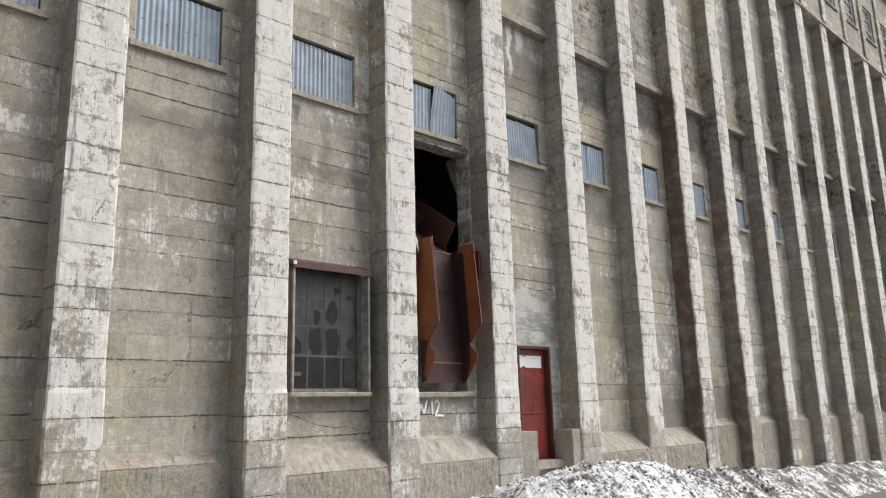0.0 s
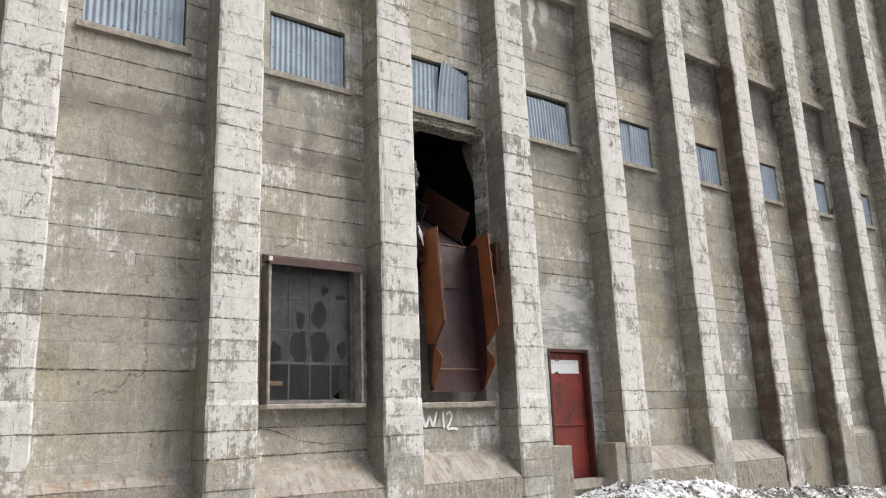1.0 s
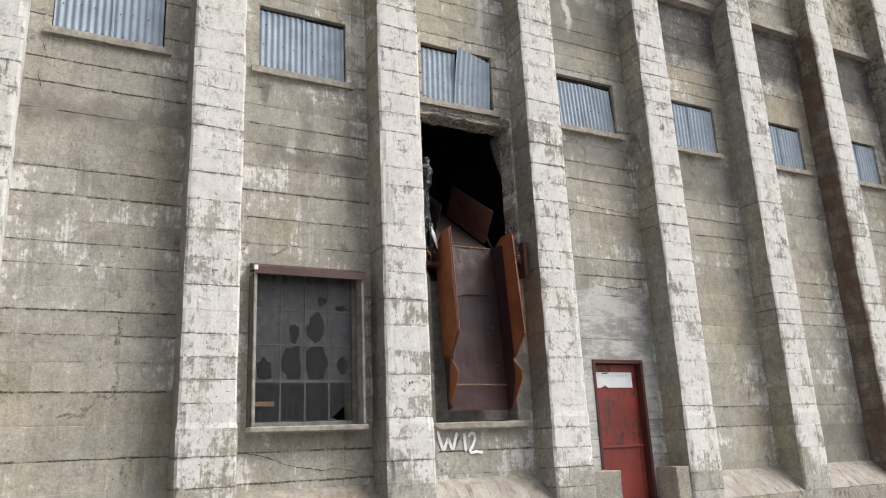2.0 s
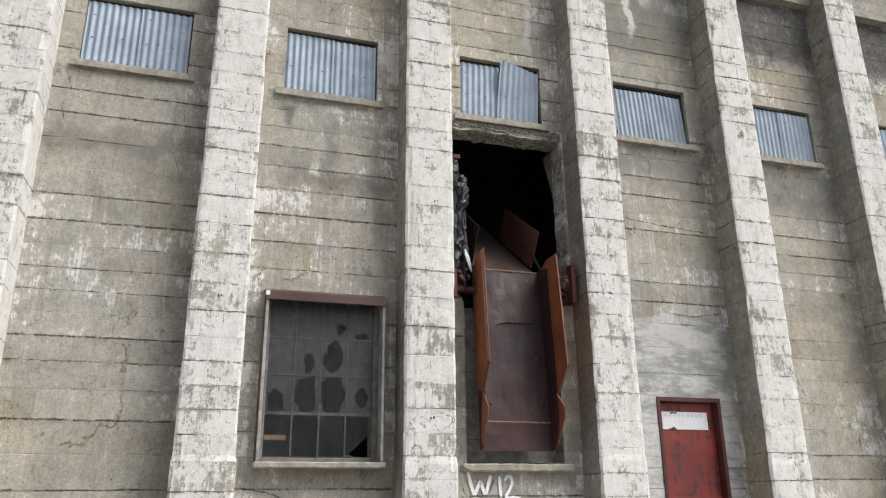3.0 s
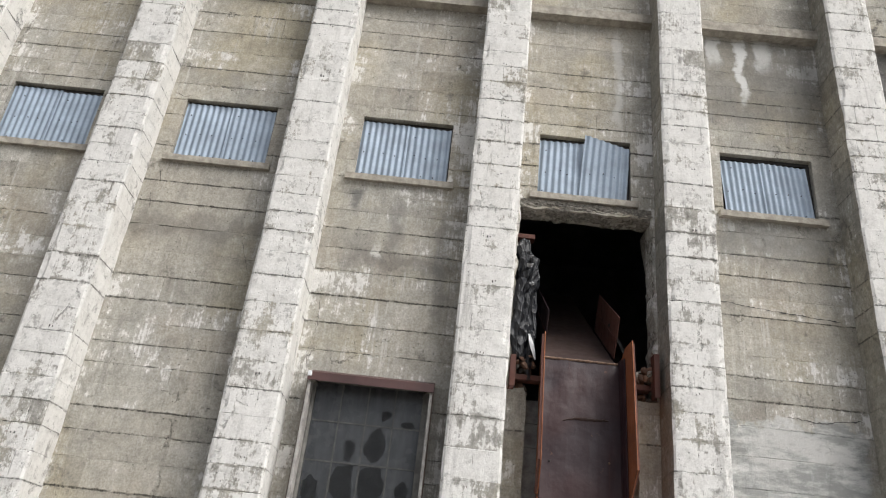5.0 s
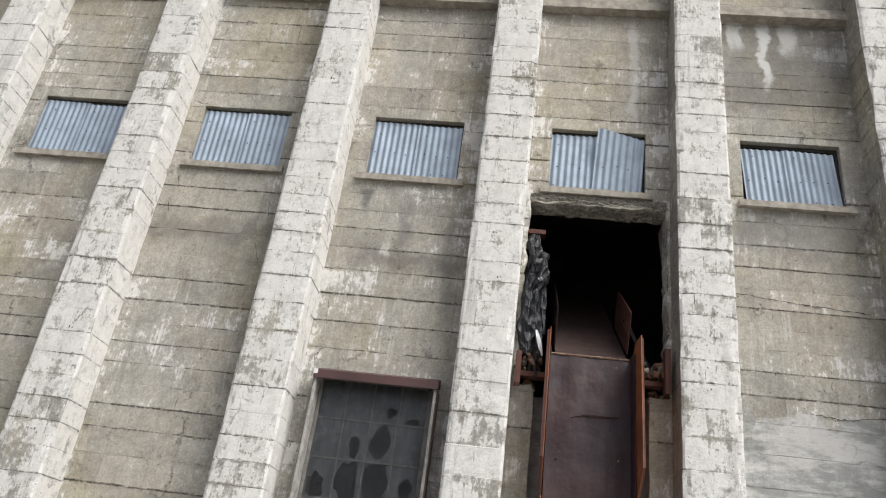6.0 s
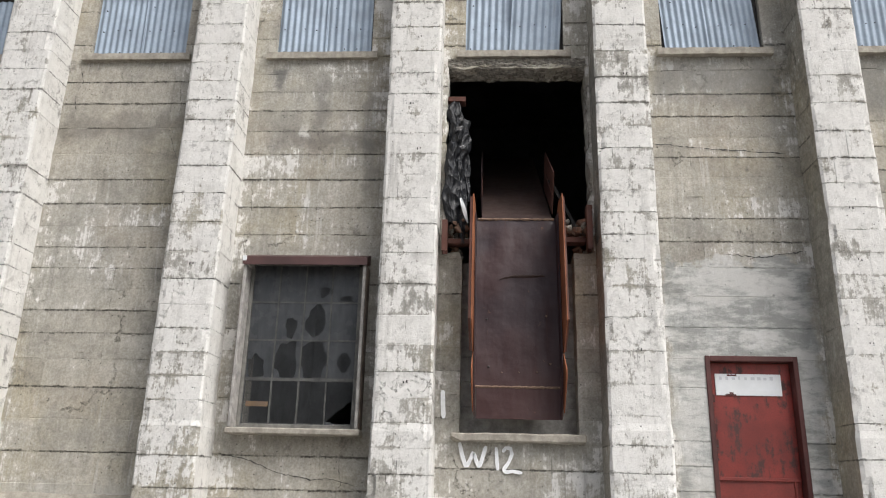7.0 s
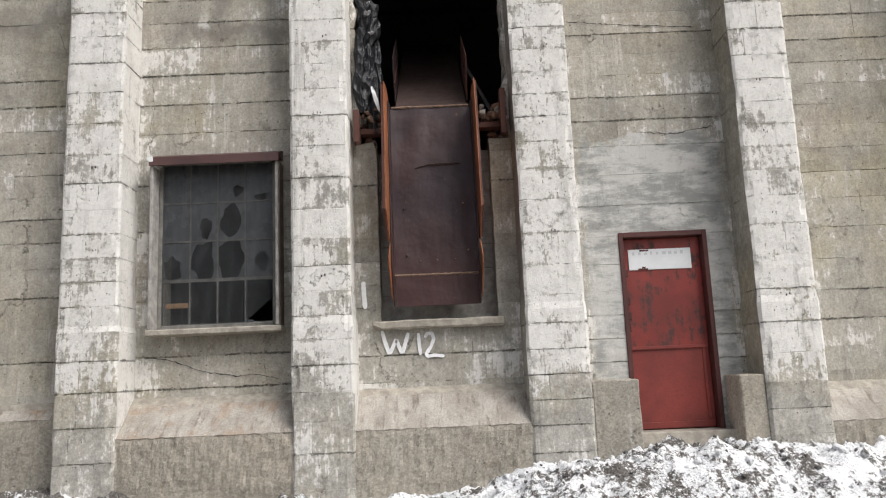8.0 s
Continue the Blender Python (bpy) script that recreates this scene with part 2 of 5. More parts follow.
        col = stain(11.22, 11.40, 8.6, 9.1, 0.05, 0.12, 0.7, (0.60, 0.60, 0.58))
        col = stain(9.21, 9.32, 7.25, 9.0, 0.03, 0.2, 0.55, (0.60, 0.60, 0.57))
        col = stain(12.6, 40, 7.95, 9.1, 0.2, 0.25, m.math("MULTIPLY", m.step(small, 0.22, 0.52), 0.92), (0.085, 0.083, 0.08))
        col = stain(12.7, 17.5, 7.2, 7.75, 0.15, 0.16, m.math("MULTIPLY", m.step(spots, 0.44, 0.58), 0.55), (0.42, 0.33, 0.20))
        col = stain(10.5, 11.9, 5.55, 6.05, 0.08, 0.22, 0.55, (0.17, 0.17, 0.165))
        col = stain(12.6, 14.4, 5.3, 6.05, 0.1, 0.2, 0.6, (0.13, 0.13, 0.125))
        col = stain(5.88, 6.04, 5.68, 5.96, 0.06, 0.10, 0.75, (0.10, 0.10, 0.10))
        col = stain(6.45, 6.62, 5.2, 5.85, 0.06, 0.12, 0.45, (0.15, 0.148, 0.14))
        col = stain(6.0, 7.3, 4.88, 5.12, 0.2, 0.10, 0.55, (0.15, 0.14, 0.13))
        col = stain(7.05, 7.20, 4.2, 5.75, 0.03, 0.25, 0.40, (0.17, 0.165, 0.155))
        col = stain(6.29, 6.42, 5.08, 5.19, 0.03, 0.06, 0.8, (0.66, 0.65, 0.61))
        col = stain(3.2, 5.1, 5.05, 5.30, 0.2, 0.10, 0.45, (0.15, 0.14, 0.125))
        col = stain(0.9, 5.1, 0.55, 1.02, 0.2, 0.10, 0.45, (0.50, 0.485, 0.44))
        col = stain(14.9, 40, -2, 1.75, 0.2, 0.2, 0.5, (0.12, 0.11, 0.095))
    if where == "wall" or name == "pilaster_side_concrete":
        fleck = m.math("MULTIPLY", m.step(spots, 0.50, 0.555), m.step(m.noise(1.3, 5, rough=0.65, w=141.0), 0.44, 0.58))
        col = stain(12.2, 60, 7.6, 11.5, 0.3, 0.6, m.math("MULTIPLY", fleck, 0.75), (0.065, 0.06, 0.056))
    if where == "pilaster":
        col = stain(16.45, 16.78, -1, 9.2, 0.08, 0.4, 0.85, (0.105, 0.058, 0.038))
        col = stain(18.75, 19.1, -1, 8.0, 0.08, 0.4, 0.75, (0.10, 0.07, 0.05))
        col = stain(21.1, 21.45, -1, 7.0, 0.08, 0.4, 0.5, (0.10, 0.07, 0.05))
    m.bump(m.math("ADD", m.math("MULTIPLY", fine, 0.4), m.math("SUBTRACT", m.math("ADD", mid, m.math("MULTIPLY", small, 0.6)), m.math("MULTIPLY", m.math("ADD", pit, line), 1.2))), 0.9, 0.016)
    return m.done(col)


def plain(name, colour, rough=0.7, metal=0.0, vary=0.35, scale=6.0, grain=60.0, bump=0.2):
    m = Nodes(name, rough, metal)
    a, b = m.noise(scale, 6, rough=0.65), m.noise(grain, 4, w=2.0)
    dark = tuple(c * (1 - vary) for c in colour)
    light = tuple(min(1.0, c * (1 + vary)) for c in colour)
    col = m.mix(m.step(a, 0.32, 0.68), dark, light)
    col = m.mix(m.step(b, 0.35, 0.7, 0, 0.3), col, dark)
    m.bump(m.math("ADD", a, m.math("MULTIPLY", b, 0.4)), bump, 0.004)
    return m.done(col)


def rusty(name, paint, rust, amount, rough=0.6):
    """Old paint with rust breaking through in patches and streaks."""
    m = Nodes(name, rough, 0.0)
    run = m.noise(1.0, 6, m.scaled((11, 11, 2.2)), 0.7, 1.0)
    spot = m.noise(7, 7, rough=0.7, w=2.0)
    fine = m.noise(70, 4, w=3.0)
    a = m.math("ADD", m.math("MULTIPLY", run, 0.5), m.math("MULTIPLY", spot, 0.5))
    col = m.mix(m.step(m.noise(2.0, 4, w=5.0), 0.3, 0.7), tuple(c * 0.75 for c in paint), tuple(min(1, c * 1.25) for c in paint))
    col = m.mix(m.step(a, 0.62 - amount, 0.70 - amount), col, rust)
    col = m.mix(m.step(fine, 0.4, 0.75, 0, 0.35), col, tuple(c * 0.4 for c in rust))
    m.put(m.bsdf.inputs["Roughness"], m.step(a, 0.4, 0.7, rough - 0.12, min(1, rough + 0.2)))
    m.bump(m.math("ADD", spot, m.math("MULTIPLY", fine, 0.3)), 0.35, 0.004)
    return m.done(col)


M_WALL = concrete("wall_concrete", (0.475, 0.45, 0.395), (0.43, 0.418, 0.38), 0.14)
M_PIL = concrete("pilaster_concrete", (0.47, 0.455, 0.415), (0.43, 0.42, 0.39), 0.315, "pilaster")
# left sides darker with little wash, right sides paler: side light put into colour
M_PILSHADE = concrete("pilaster_side_concrete", (0.37, 0.35, 0.305), (0.315, 0.305, 0.275), 0.06, "pilaster")
M_PILLIT = concrete("pilaster_return_concrete", (0.50, 0.485, 0.45), (0.46, 0.45, 0.42), 0.46, "pilaster")
M_SKIRT = concrete("skirt_concrete", (0.39, 0.355, 0.30), (0.34, 0.32, 0.28), -0.2, "skirt")
def slope_material():
    m = Nodes("sloped_ledge_concrete", 0.92)
    a, b, c = m.noise(3.0, 8, rough=0.72, w=1.0), m.noise(16, 6, rough=0.75, w=2.0), m.noise(70, 3, w=3.0)
    run = m.noise(1.0, 6, m.scaled((14, 3, 3)), 0.7, 4.0)
    col = m.mix(m.step(a, 0.36, 0.64), (0.32, 0.29, 0.25), (0.48, 0.45, 0.405))
    col = m.mix(m.step(run, 0.50, 0.66, 0, 0.75), col, (0.15, 0.115, 0.09))
    col = m.mix(m.step(m.noise(2.2, 7, rough=0.7, w=6.0), 0.50, 0.64, 0, m.step(m.xyz()[0], 9.4, 7.0, 0.08, 0.62)), col, (0.36, 0.235, 0.14))
    col = m.mix(m.step(b, 0.55, 0.68, 0, 0.6), col, (0.58, 0.54, 0.48))
    col = m.mix(m.step(c, 0.4, 0.7, 0, 0.4), col, (0.16, 0.14, 0.12))
    m.bump(m.math("ADD", b, m.math("MULTIPLY", c, 0.5)), 0.8, 0.012)
    return m.done(col)


M_SLOPE = slope_material()
M_SILL = plain("sill_concrete", (0.36, 0.33, 0.28), 0.9, 0, 0.3, 9, 60, 0.5)
M_ROUGH = plain("broken_concrete", (0.25, 0.235, 0.205), 0.95, 0, 0.55, 26, 90, 1.0)
M_DUSTY = rusty("dusty_chute_brown", (0.068, 0.042, 0.036), (0.055, 0.030, 0.025), 0.0, 0.85)
M_RUST = rusty("orange_rust", (0.27, 0.09, 0.034), (0.13, 0.045, 0.024), 0.05, 0.75)
M_WELD = plain("weld_scale", (0.25, 0.165, 0.115), 0.8, 0, 0.4, 25, 80)
M_BEAM = rusty("beam_rust", (0.105, 0.040, 0.028), (0.06, 0.030, 0.022), 0.1, 0.8)
M_DOOR = rusty("red_door_paint", (0.23, 0.032, 0.024), (0.065, 0.026, 0.022), 0.125, 0.5)
M_DOORLOW = rusty("red_door_low", (0.21, 0.033, 0.025), (0.10, 0.03, 0.022), -0.10, 0.5)
M_FRAME = rusty("dark_red_frame", (0.075, 0.020, 0.017), (0.05, 0.022, 0.018), 0.0, 0.65)
M_SIGN = plain("white_sign", (0.74, 0.76, 0.77), 0.5, 0, 0.06, 4, 30, 0.05)
M_FADED = plain("faded_lettering", (0.56, 0.58, 0.60), 0.5, 0, 0.05, 4)
M_ZINC = plain("galvanised_sheet", (0.305, 0.37, 0.445), 0.55, 0.2, 0.16, 3.0, 35, 0.08)
M_DARKSTEEL = plain("dark_steel", (0.05, 0.047, 0.045), 0.7, 0.2, 0.4, 10)
M_BARS = plain("window_bars", (0.17, 0.165, 0.15), 0.75, 0, 0.35, 10)
M_WOOD = plain("weathered_frame_wood", (0.33, 0.315, 0.295), 0.85, 0, 0.35, 8, 60)
M_BROWNWOOD = plain("brown_stained_wood", (0.115, 0.085, 0.068), 0.8, 0, 0.4, 8, 60)
M_PLANK = plain("raw_plank", (0.42, 0.26, 0.14), 0.8, 0, 0.25, 6)
M_HOOD = rusty("red_brown_flashing", (0.085, 0.040, 0.037), (0.15, 0.10, 0.085), -0.04, 0.55)
M_WIRE = plain("wire_mesh", (0.095, 0.10, 0.105), 0.6, 0.3, 0.3, 10)
M_SPRAY = plain("white_spray_paint", (0.86, 0.87, 0.88), 0.7, 0, 0.1, 20)
M_RAG = plain("pale_rag", (0.30, 0.30, 0.31), 0.8, 0, 0.2, 10)
M_BRICK = plain("broken_brick", (0.19, 0.115, 0.08), 0.95, 0, 0.4, 12, 50, 0.6)
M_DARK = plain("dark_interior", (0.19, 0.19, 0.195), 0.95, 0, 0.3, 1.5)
M_STONE = plain("dark_gravel_stone", (0.11, 0.105, 0.10), 0.9, 0, 0.5, 20)


def chute_material():
    """Dark brown paint over plate steel, scuffed and dented, with thin runs of rust."""
    m = Nodes("chute_brown", 0.5)
    dent = m.noise(2.6, 3, rough=0.4, w=1.0)
    scuff = m.noise(1.0, 7, m.scaled((14, 14, 1.6)), 0.7, 2.0)
    fine = m.noise(45, 6, rough=0.7, w=3.0)
    spot = m.noise(9, 8, rough=0.75, w=4.0)
    col = m.mix(m.step(dent, 0.35, 0.65), (0.026, 0.012, 0.016), (0.043, 0.018, 0.019))
    low = m.math("ADD", m.xyz()[2], m.math("MULTIPLY", dent, 0.8))
    col = m.mix(m.step(low, 3.4, 2.3, 0, 0.6), col, (0.062, 0.021, 0.017))
    col = m.mix(m.step(scuff, 0.58, 0.74, 0, 0.5), col, (0.095, 0.042, 0.030))
    col = m.mix(m.step(spot, 0.62, 0.68, 0, 0.7), col, (0.15, 0.072, 0.042))
    col = m.mix(m.step(fine, 0.5, 0.75, 0, 0.25), col, (0.085, 0.050, 0.044))
    m.put(m.bsdf.inputs["Roughness"], m.step(scuff, 0.35, 0.65, 0.42, 0.68))
    m.bump(m.math("ADD", m.math("MULTIPLY", dent, 3.0), m.math("ADD", m.math("MULTIPLY", spot, 0.2), m.math("MULTIPLY", fine, 0.08))), 0.5, 0.03)
    return m.done(col)


M_CHUTE = chute_material()


def sheeting_material():
    """Black plastic film, crumpled, with dusty folds."""
    m = Nodes("black_sheeting", 0.35)
    crumple = m.voronoi(13, m.scaled((1, 1, 0.55)))
    wave = m.noise(9, 5, m.scaled((1.2, 1.2, 0.5)), 0.6, 3.0)
    dust = m.noise(6, 6, rough=0.7, w=5.0)
    m.put(m.bsdf.inputs["Roughness"], m.step(dust, 0.4, 0.65, 0.28, 0.7))
    m.bump(m.math("ADD", crumple, wave), 1.0, 0.07)
    return m.done(m.mix(m.step(dust, 0.48, 0.68, 0, 0.6), (0.006, 0.007, 0.010), (0.030, 0.035, 0.046)))


M_TARP = sheeting_material()


def glass_material():
    m = Nodes("dirty_glass", 0.22)
    m.put(m.bsdf.inputs["Roughness"], m.step(m.noise(5, 4), 0.3, 0.7, 0.12, 0.4))
    return m.done(m.mix(m.step(m.noise(1.0, 5, m.scaled((14, 14, 2))), 0.35, 0.7), (0.058, 0.063, 0.069), (0.12, 0.126, 0.133)))


def snow_material():
    m = Nodes("dirty_snow", 0.75)
    a = m.noise(2.6, 7, rough=0.72, w=1.0)
    b = m.noise(17, 8, rough=0.8, w=2.0)
    c = m.voronoi(48)
    dirt = m.math("ADD", m.math("MULTIPLY", a, 0.52), m.math("ADD", m.math("MULTIPLY", b, 0.48), m.math("MULTIPLY", c, 0.06)))
    bare = m.step(m.math("ADD", m.xyz()[0], m.math("MULTIPLY", a, 3.0)), 9.9, 8.6, 0.0, 0.07)
    bare = m.math("ADD", bare, m.step(m.math("ADD", m.xyz()[0], m.math("MULTIPLY", a, 4.0)), 13.5, 17.5, 0.0, 0.045))
    f = m.step(m.math("ADD", dirt, bare), 0.53, 0.585)
    soil = m.mix(m.step(m.noise(60, 3, w=4.0), 0.35, 0.65), (0.05, 0.046, 0.042), (0.17, 0.155, 0.14))
    col = m.mix(f, m.mix(m.step(b, 0.3, 0.6), (0.93, 0.94, 0.95), (0.80, 0.81, 0.83)), soil)
    m.bump(m.math("ADD", b, m.math("MULTIPLY", c, 0.5)), 0.8, 0.03)
    return m.done(col)


def gravel_material():
    m = Nodes("wet_gravel", 0.8)
    cells = m.voronoi(42, out="Color")
    a = m.noise(0.7, 5, w=1.0)
    col = m.mix(m.xyz(cells)[0], (0.085, 0.075, 0.065), (0.26, 0.235, 0.21))
    col = m.mix(m.step(a, 0.35, 0.7, 0, 0.6), col, (0.14, 0.12, 0.10))
    col = m.mix(m.step(m.noise(5, 6, rough=0.7, w=2.0), 0.60, 0.68, 0, 0.7), col, (0.62, 0.63, 0.65))
    m.bump(m.voronoi(42), 0.7, 0.02)
    return m.done(col)


M_GLASS, M_SNOW, M_GRAVEL = glass_material(), snow_material(), gravel_material()

# ---- mesh helpers ----


def finish(bm, smooth=False):
    bmesh.ops.recalc_face_normals(bm, faces=bm.faces)
    for f in bm.faces:
        f.smooth = smooth


def thing(name, label, category, group="", kind="", at=(0, 0, 0)):
    ob = new(name)
    ob.location = at
    return tagged(ob, label, category, group, kind)


def part(name, bm, material, parent=None, label="", smooth=False):
    """Links a bmesh as one mesh object, in world places, under parent."""
    finish(bm, smooth)
    me = bpy.data.meshes.new(name)
    bm.to_mesh(me)
    bm.free()
    for m in material if isinstance(material, tuple) else (material,):
        me.materials.append(m)
    ob = new(name, me)
    if parent:
        ob.parent = parent
        base, up = Vector(parent.location), parent.parent
        while up:
            base, up = base + Vector(up.location), up.parent
        me.transform(Matrix.Translation(-base))
    return tagged(ob, label)


def structure(name, bm, material, label, category="", group="", smooth=False):
    return tagged(part(name, bm, material, None, label, smooth), label, category or name.split("_")[0], group, "structure")


def box(bm, x0, x1, y0, y1, z0, z1, bevel=0.0, m=None):
    new_verts = bmesh.ops.create_cube(bm, size=1)["verts"]
    for v in new_verts:
        v.co = Vector((x0 + (v.co.x + 0.5) * (x1 - x0), y0 + (v.co.y + 0.5) * (y1 - y0), z0 + (v.co.z + 0.5) * (z1 - z0)))
    if bevel:
        edges = list({e for v in new_verts for e in v.link_edges})
        got = bmesh.ops.bevel(bm, geom=edges, offset=bevel, segments=1, affect="EDGES")
        new_verts = list({v for f in got["faces"] for v in f.verts} | {v for v in new_verts if v.is_valid})
    if m is not None:
        bmesh.ops.transform(bm, matrix=m, verts=new_verts)
    return new_verts


def prism(bm, profile, x0, x1):
    """A (y, z) outline drawn out along x."""
    a = [bm.verts.new((x0, y, z)) for y, z in profile]
    b = [bm.verts.new((x1, y, z)) for y, z in profile]
    bm.faces.new(a)
    bm.faces.new(b[::-1])
    for i in range(len(a)):
        j = (i + 1) % len(a)
        bm.faces.new((a[i], b[i], b[j], a[j]))


def rubble(bm, centre, size, seed):
    """One broken lump."""
    r = random.Random(seed)
    got = bmesh.ops.create_icosphere(bm, subdivisions=1, radius=1)["verts"]
    s = [size * r.uniform(0.6, 1.2) for _ in range(3)]
    turn = Euler((r.uniform(0, 6), r.uniform(0, 6), r.uniform(0, 6))).to_matrix()
    for v in got:
        v.co = Vector(centre) + turn @ Vector([c * k * r.uniform(0.55, 1.2) for c, k in zip(v.co, s)])


def lines(a, b, pitch, extra=()):
    """Sorted grid lines from a to b, about pitch apart, that hold all of extra."""
    n = max(1, round((b - a) / pitch))
    out = [a + (b - a) * i / n for i in range(n + 1)]
    for e in extra:
        if a < e < b:
            out = [v for v in out if abs(v - e) > pitch * 0.42 or v in (a, b)] + [e]
    return sorted(set(out))


def rung(z, key):
    """Which form board the height z lies on; whole numbers are the joints."""
    return (z + 0.09 * math.sin(1.9 * z + 1.3 * key)) / COURSE + 0.37 * key


def course_lines(z0, z1, fine_to, pitch, key):
    """Heights of the mesh rows: three at each board joint, some between."""
    out = [z0, z1]
    z, last = z0, z0
    while z < z1:
        if math.floor(rung(z, key)) != math.floor(rung(z + 0.004, key)):
            lo, hi = z, z + 0.004
            for _ in range(12):
                c = (lo + hi) / 2
                lo, hi = (c, hi) if math.floor(rung(c, key)) == math.floor(rung(lo, key)) else (lo, c)
            out += [hi - 0.007, hi, hi + 0.007]
            if hi < fine_to:
                n = max(1, round((hi - last) / pitch))
                out += [last + (hi - last) * t / n for t in range(1, n)]
            last = hi
        z += 0.004
    return sorted(v for v in set(out) if z0 <= v <= z1)


def relief(x, z, key, board=0.0):
    """How far the board-marked face stands back at (x, z), in metres."""
    u = rung(z, board)
    k = math.floor(u + 0.5)
    joint = abs(u - k) < 0.006
    course = math.floor(u)
    d = 0.004 * noise.noise(Vector((course * 7.3, key * 3.1, 0.5)))
    d += 0.006 * noise.noise(Vector((x * 2.3, key, z * 2.3))) + 0.003 * noise.noise(Vector((x * 11, key, z * 17)))
    if joint:
        worn = noise.noise(Vector((x * 4.0, key + 5.0, k * 4.7)))
        deep = noise.noise(Vector((k * 3.3, key * 1.7, 9.0)))
        d += max(0.0, -0.002 + 0.016 * worn + 0.007 * deep)
    spall = noise.noise(Vector((x * 1.7, key + 20.0, z * 2.1)))
    if spall > 0.4:
        d += 0.016 * min(1.0, (spall - 0.4) * 8) * (0.6 + 0.4 * noise.noise(Vector((x * 30, z * 30, 1))))
    return d


def wall_panel(bm, x0, x1, z0, z1, y, back, openings, key, pitch=0.075, fine_to=9.6, ragged=None, pitch_x=None):
    """A concrete face with real openings and thickness. ragged(x, z): extra shift of an opening's edge."""
    xs = lines(x0, x1, pitch_x or pitch, [v for o in openings for v in o[:2]])
    zs = course_lines(z0, z1, fine_to, pitch, math.floor(key / 2))
    for o in openings:
        for e in o[2:]:
            if z0 < e < z1:
                zs = [v for v in zs if abs(v - e) > 0.02] + [e]
    zs = sorted(zs)
    solid = {}
    for i in range(len(xs) - 1):
        for k in range(len(zs) - 1):
            cx, cz = (xs[i] + xs[i + 1]) / 2, (zs[k] + zs[k + 1]) / 2
            solid[i, k] = not any(a < cx < b and c < cz < d for a, b, c, d in openings)
    front, rear = {}, {}

    def corner(i, k):
        if (i, k) not in front:
            x, z = xs[i], zs[k]
            near = [solid.get(c) for c in ((i - 1, k - 1), (i, k - 1), (i - 1, k), (i, k))]
            dx = dz = 0.0
            if ragged and any(n is False for n in near) and any(near):
                dx, dz = ragged(x, z)
            front[i, k] = bm.verts.new((x + dx, y + relief(x, z, key, math.floor(key / 2)), z + dz))
            rear[i, k] = bm.verts.new((x + dx * 0.3, back, z + dz * 0.3))
        return front[i, k], rear[i, k]

    for (i, k), full in solid.items():
        if not full:
            continue
        q = [corner(i, k), corner(i + 1, k), corner(i + 1, k + 1), corner(i, k + 1)]
        bm.faces.new([c[0] for c in q])
        for j, (di, dk) in enumerate(((0, -1), (1, 0), (0, 1), (-1, 0))):
            if not solid.get((i + di, k + dk), False):
                a, b = q[j], q[(j + 1) % 4]
                bm.faces.new((a[0], a[1], b[1], b[0]))


# ---- ground ----


def base_z(x):
    return -0.18 - 0.034 * max(-30.0, min(45.0, x))


def bank_height(x, y):
    """Ploughed-up snow and rubble against the wall, above the yard."""
    keys = ((-12, 0.42), (4.5, 0.46), (7.2, 0.36), (8.6, 0.48), (9.6, 0.80), (11.0, 1.02), (12.6, 0.92), (14.2, 0.72), (18, 0.64), (26, 0.58), (50, 0.5))
    h = keys[-1][1]
    for (xa, ha), (xb, hb) in zip(keys, keys[1:]):
        if x <= xb:
            h = ha + (hb - ha) * max(0.0, (x - xa) / (xb - xa))
            break
    ridge = max(0.0, min(1.0, (x - 7.5) / 2.0))
    foot = 5.9 + 0.75 * max(0.0, min(1.0, (x - 12.0) / 3.0))
    up = max(0.0, min(1.0, (y - foot) / (7.8 - foot)))
    up = up * up * (3 - 2 * up)
    late = max(0.0, min(1.0, (y - 7.4) / 1.3))
    fall = 1.0 - 0.30 * max(0.0, min(1.0, (y - 7.9) / 0.9))
    h *= max(0.0, min(1.0, (x + 9.5) / 3.0, (47.5 - x) / 3.0))
    return h * (ridge * up * fall + (1 - ridge) * late)


def ground_sheet():
    bm = bmesh.new()
    xs = [-900, -300, -120, -60, -30, *[-20 + 2.0 * i for i in range(33)], 60, 120, 300, 900]
    ys = [-900, -300, -120, -60, -30, -16, -10, -6, -3, 0, 2, 4, 5, 6, 7, 8, 9, 10, 14, 22, 40, 90, 300, 900]
    grid = [[bm.verts.new((x, y, base_z(x))) for y in ys] for x in xs]
    for i in range(len(xs) - 1):
        for j in range(len(ys) - 1):
            bm.faces.new((grid[i][j], grid[i + 1][j], grid[i + 1][j + 1], grid[i][j + 1]))
    structure("ground", bm, M_GRAVEL, "wet brown gravel yard with patches of snow", "ground")


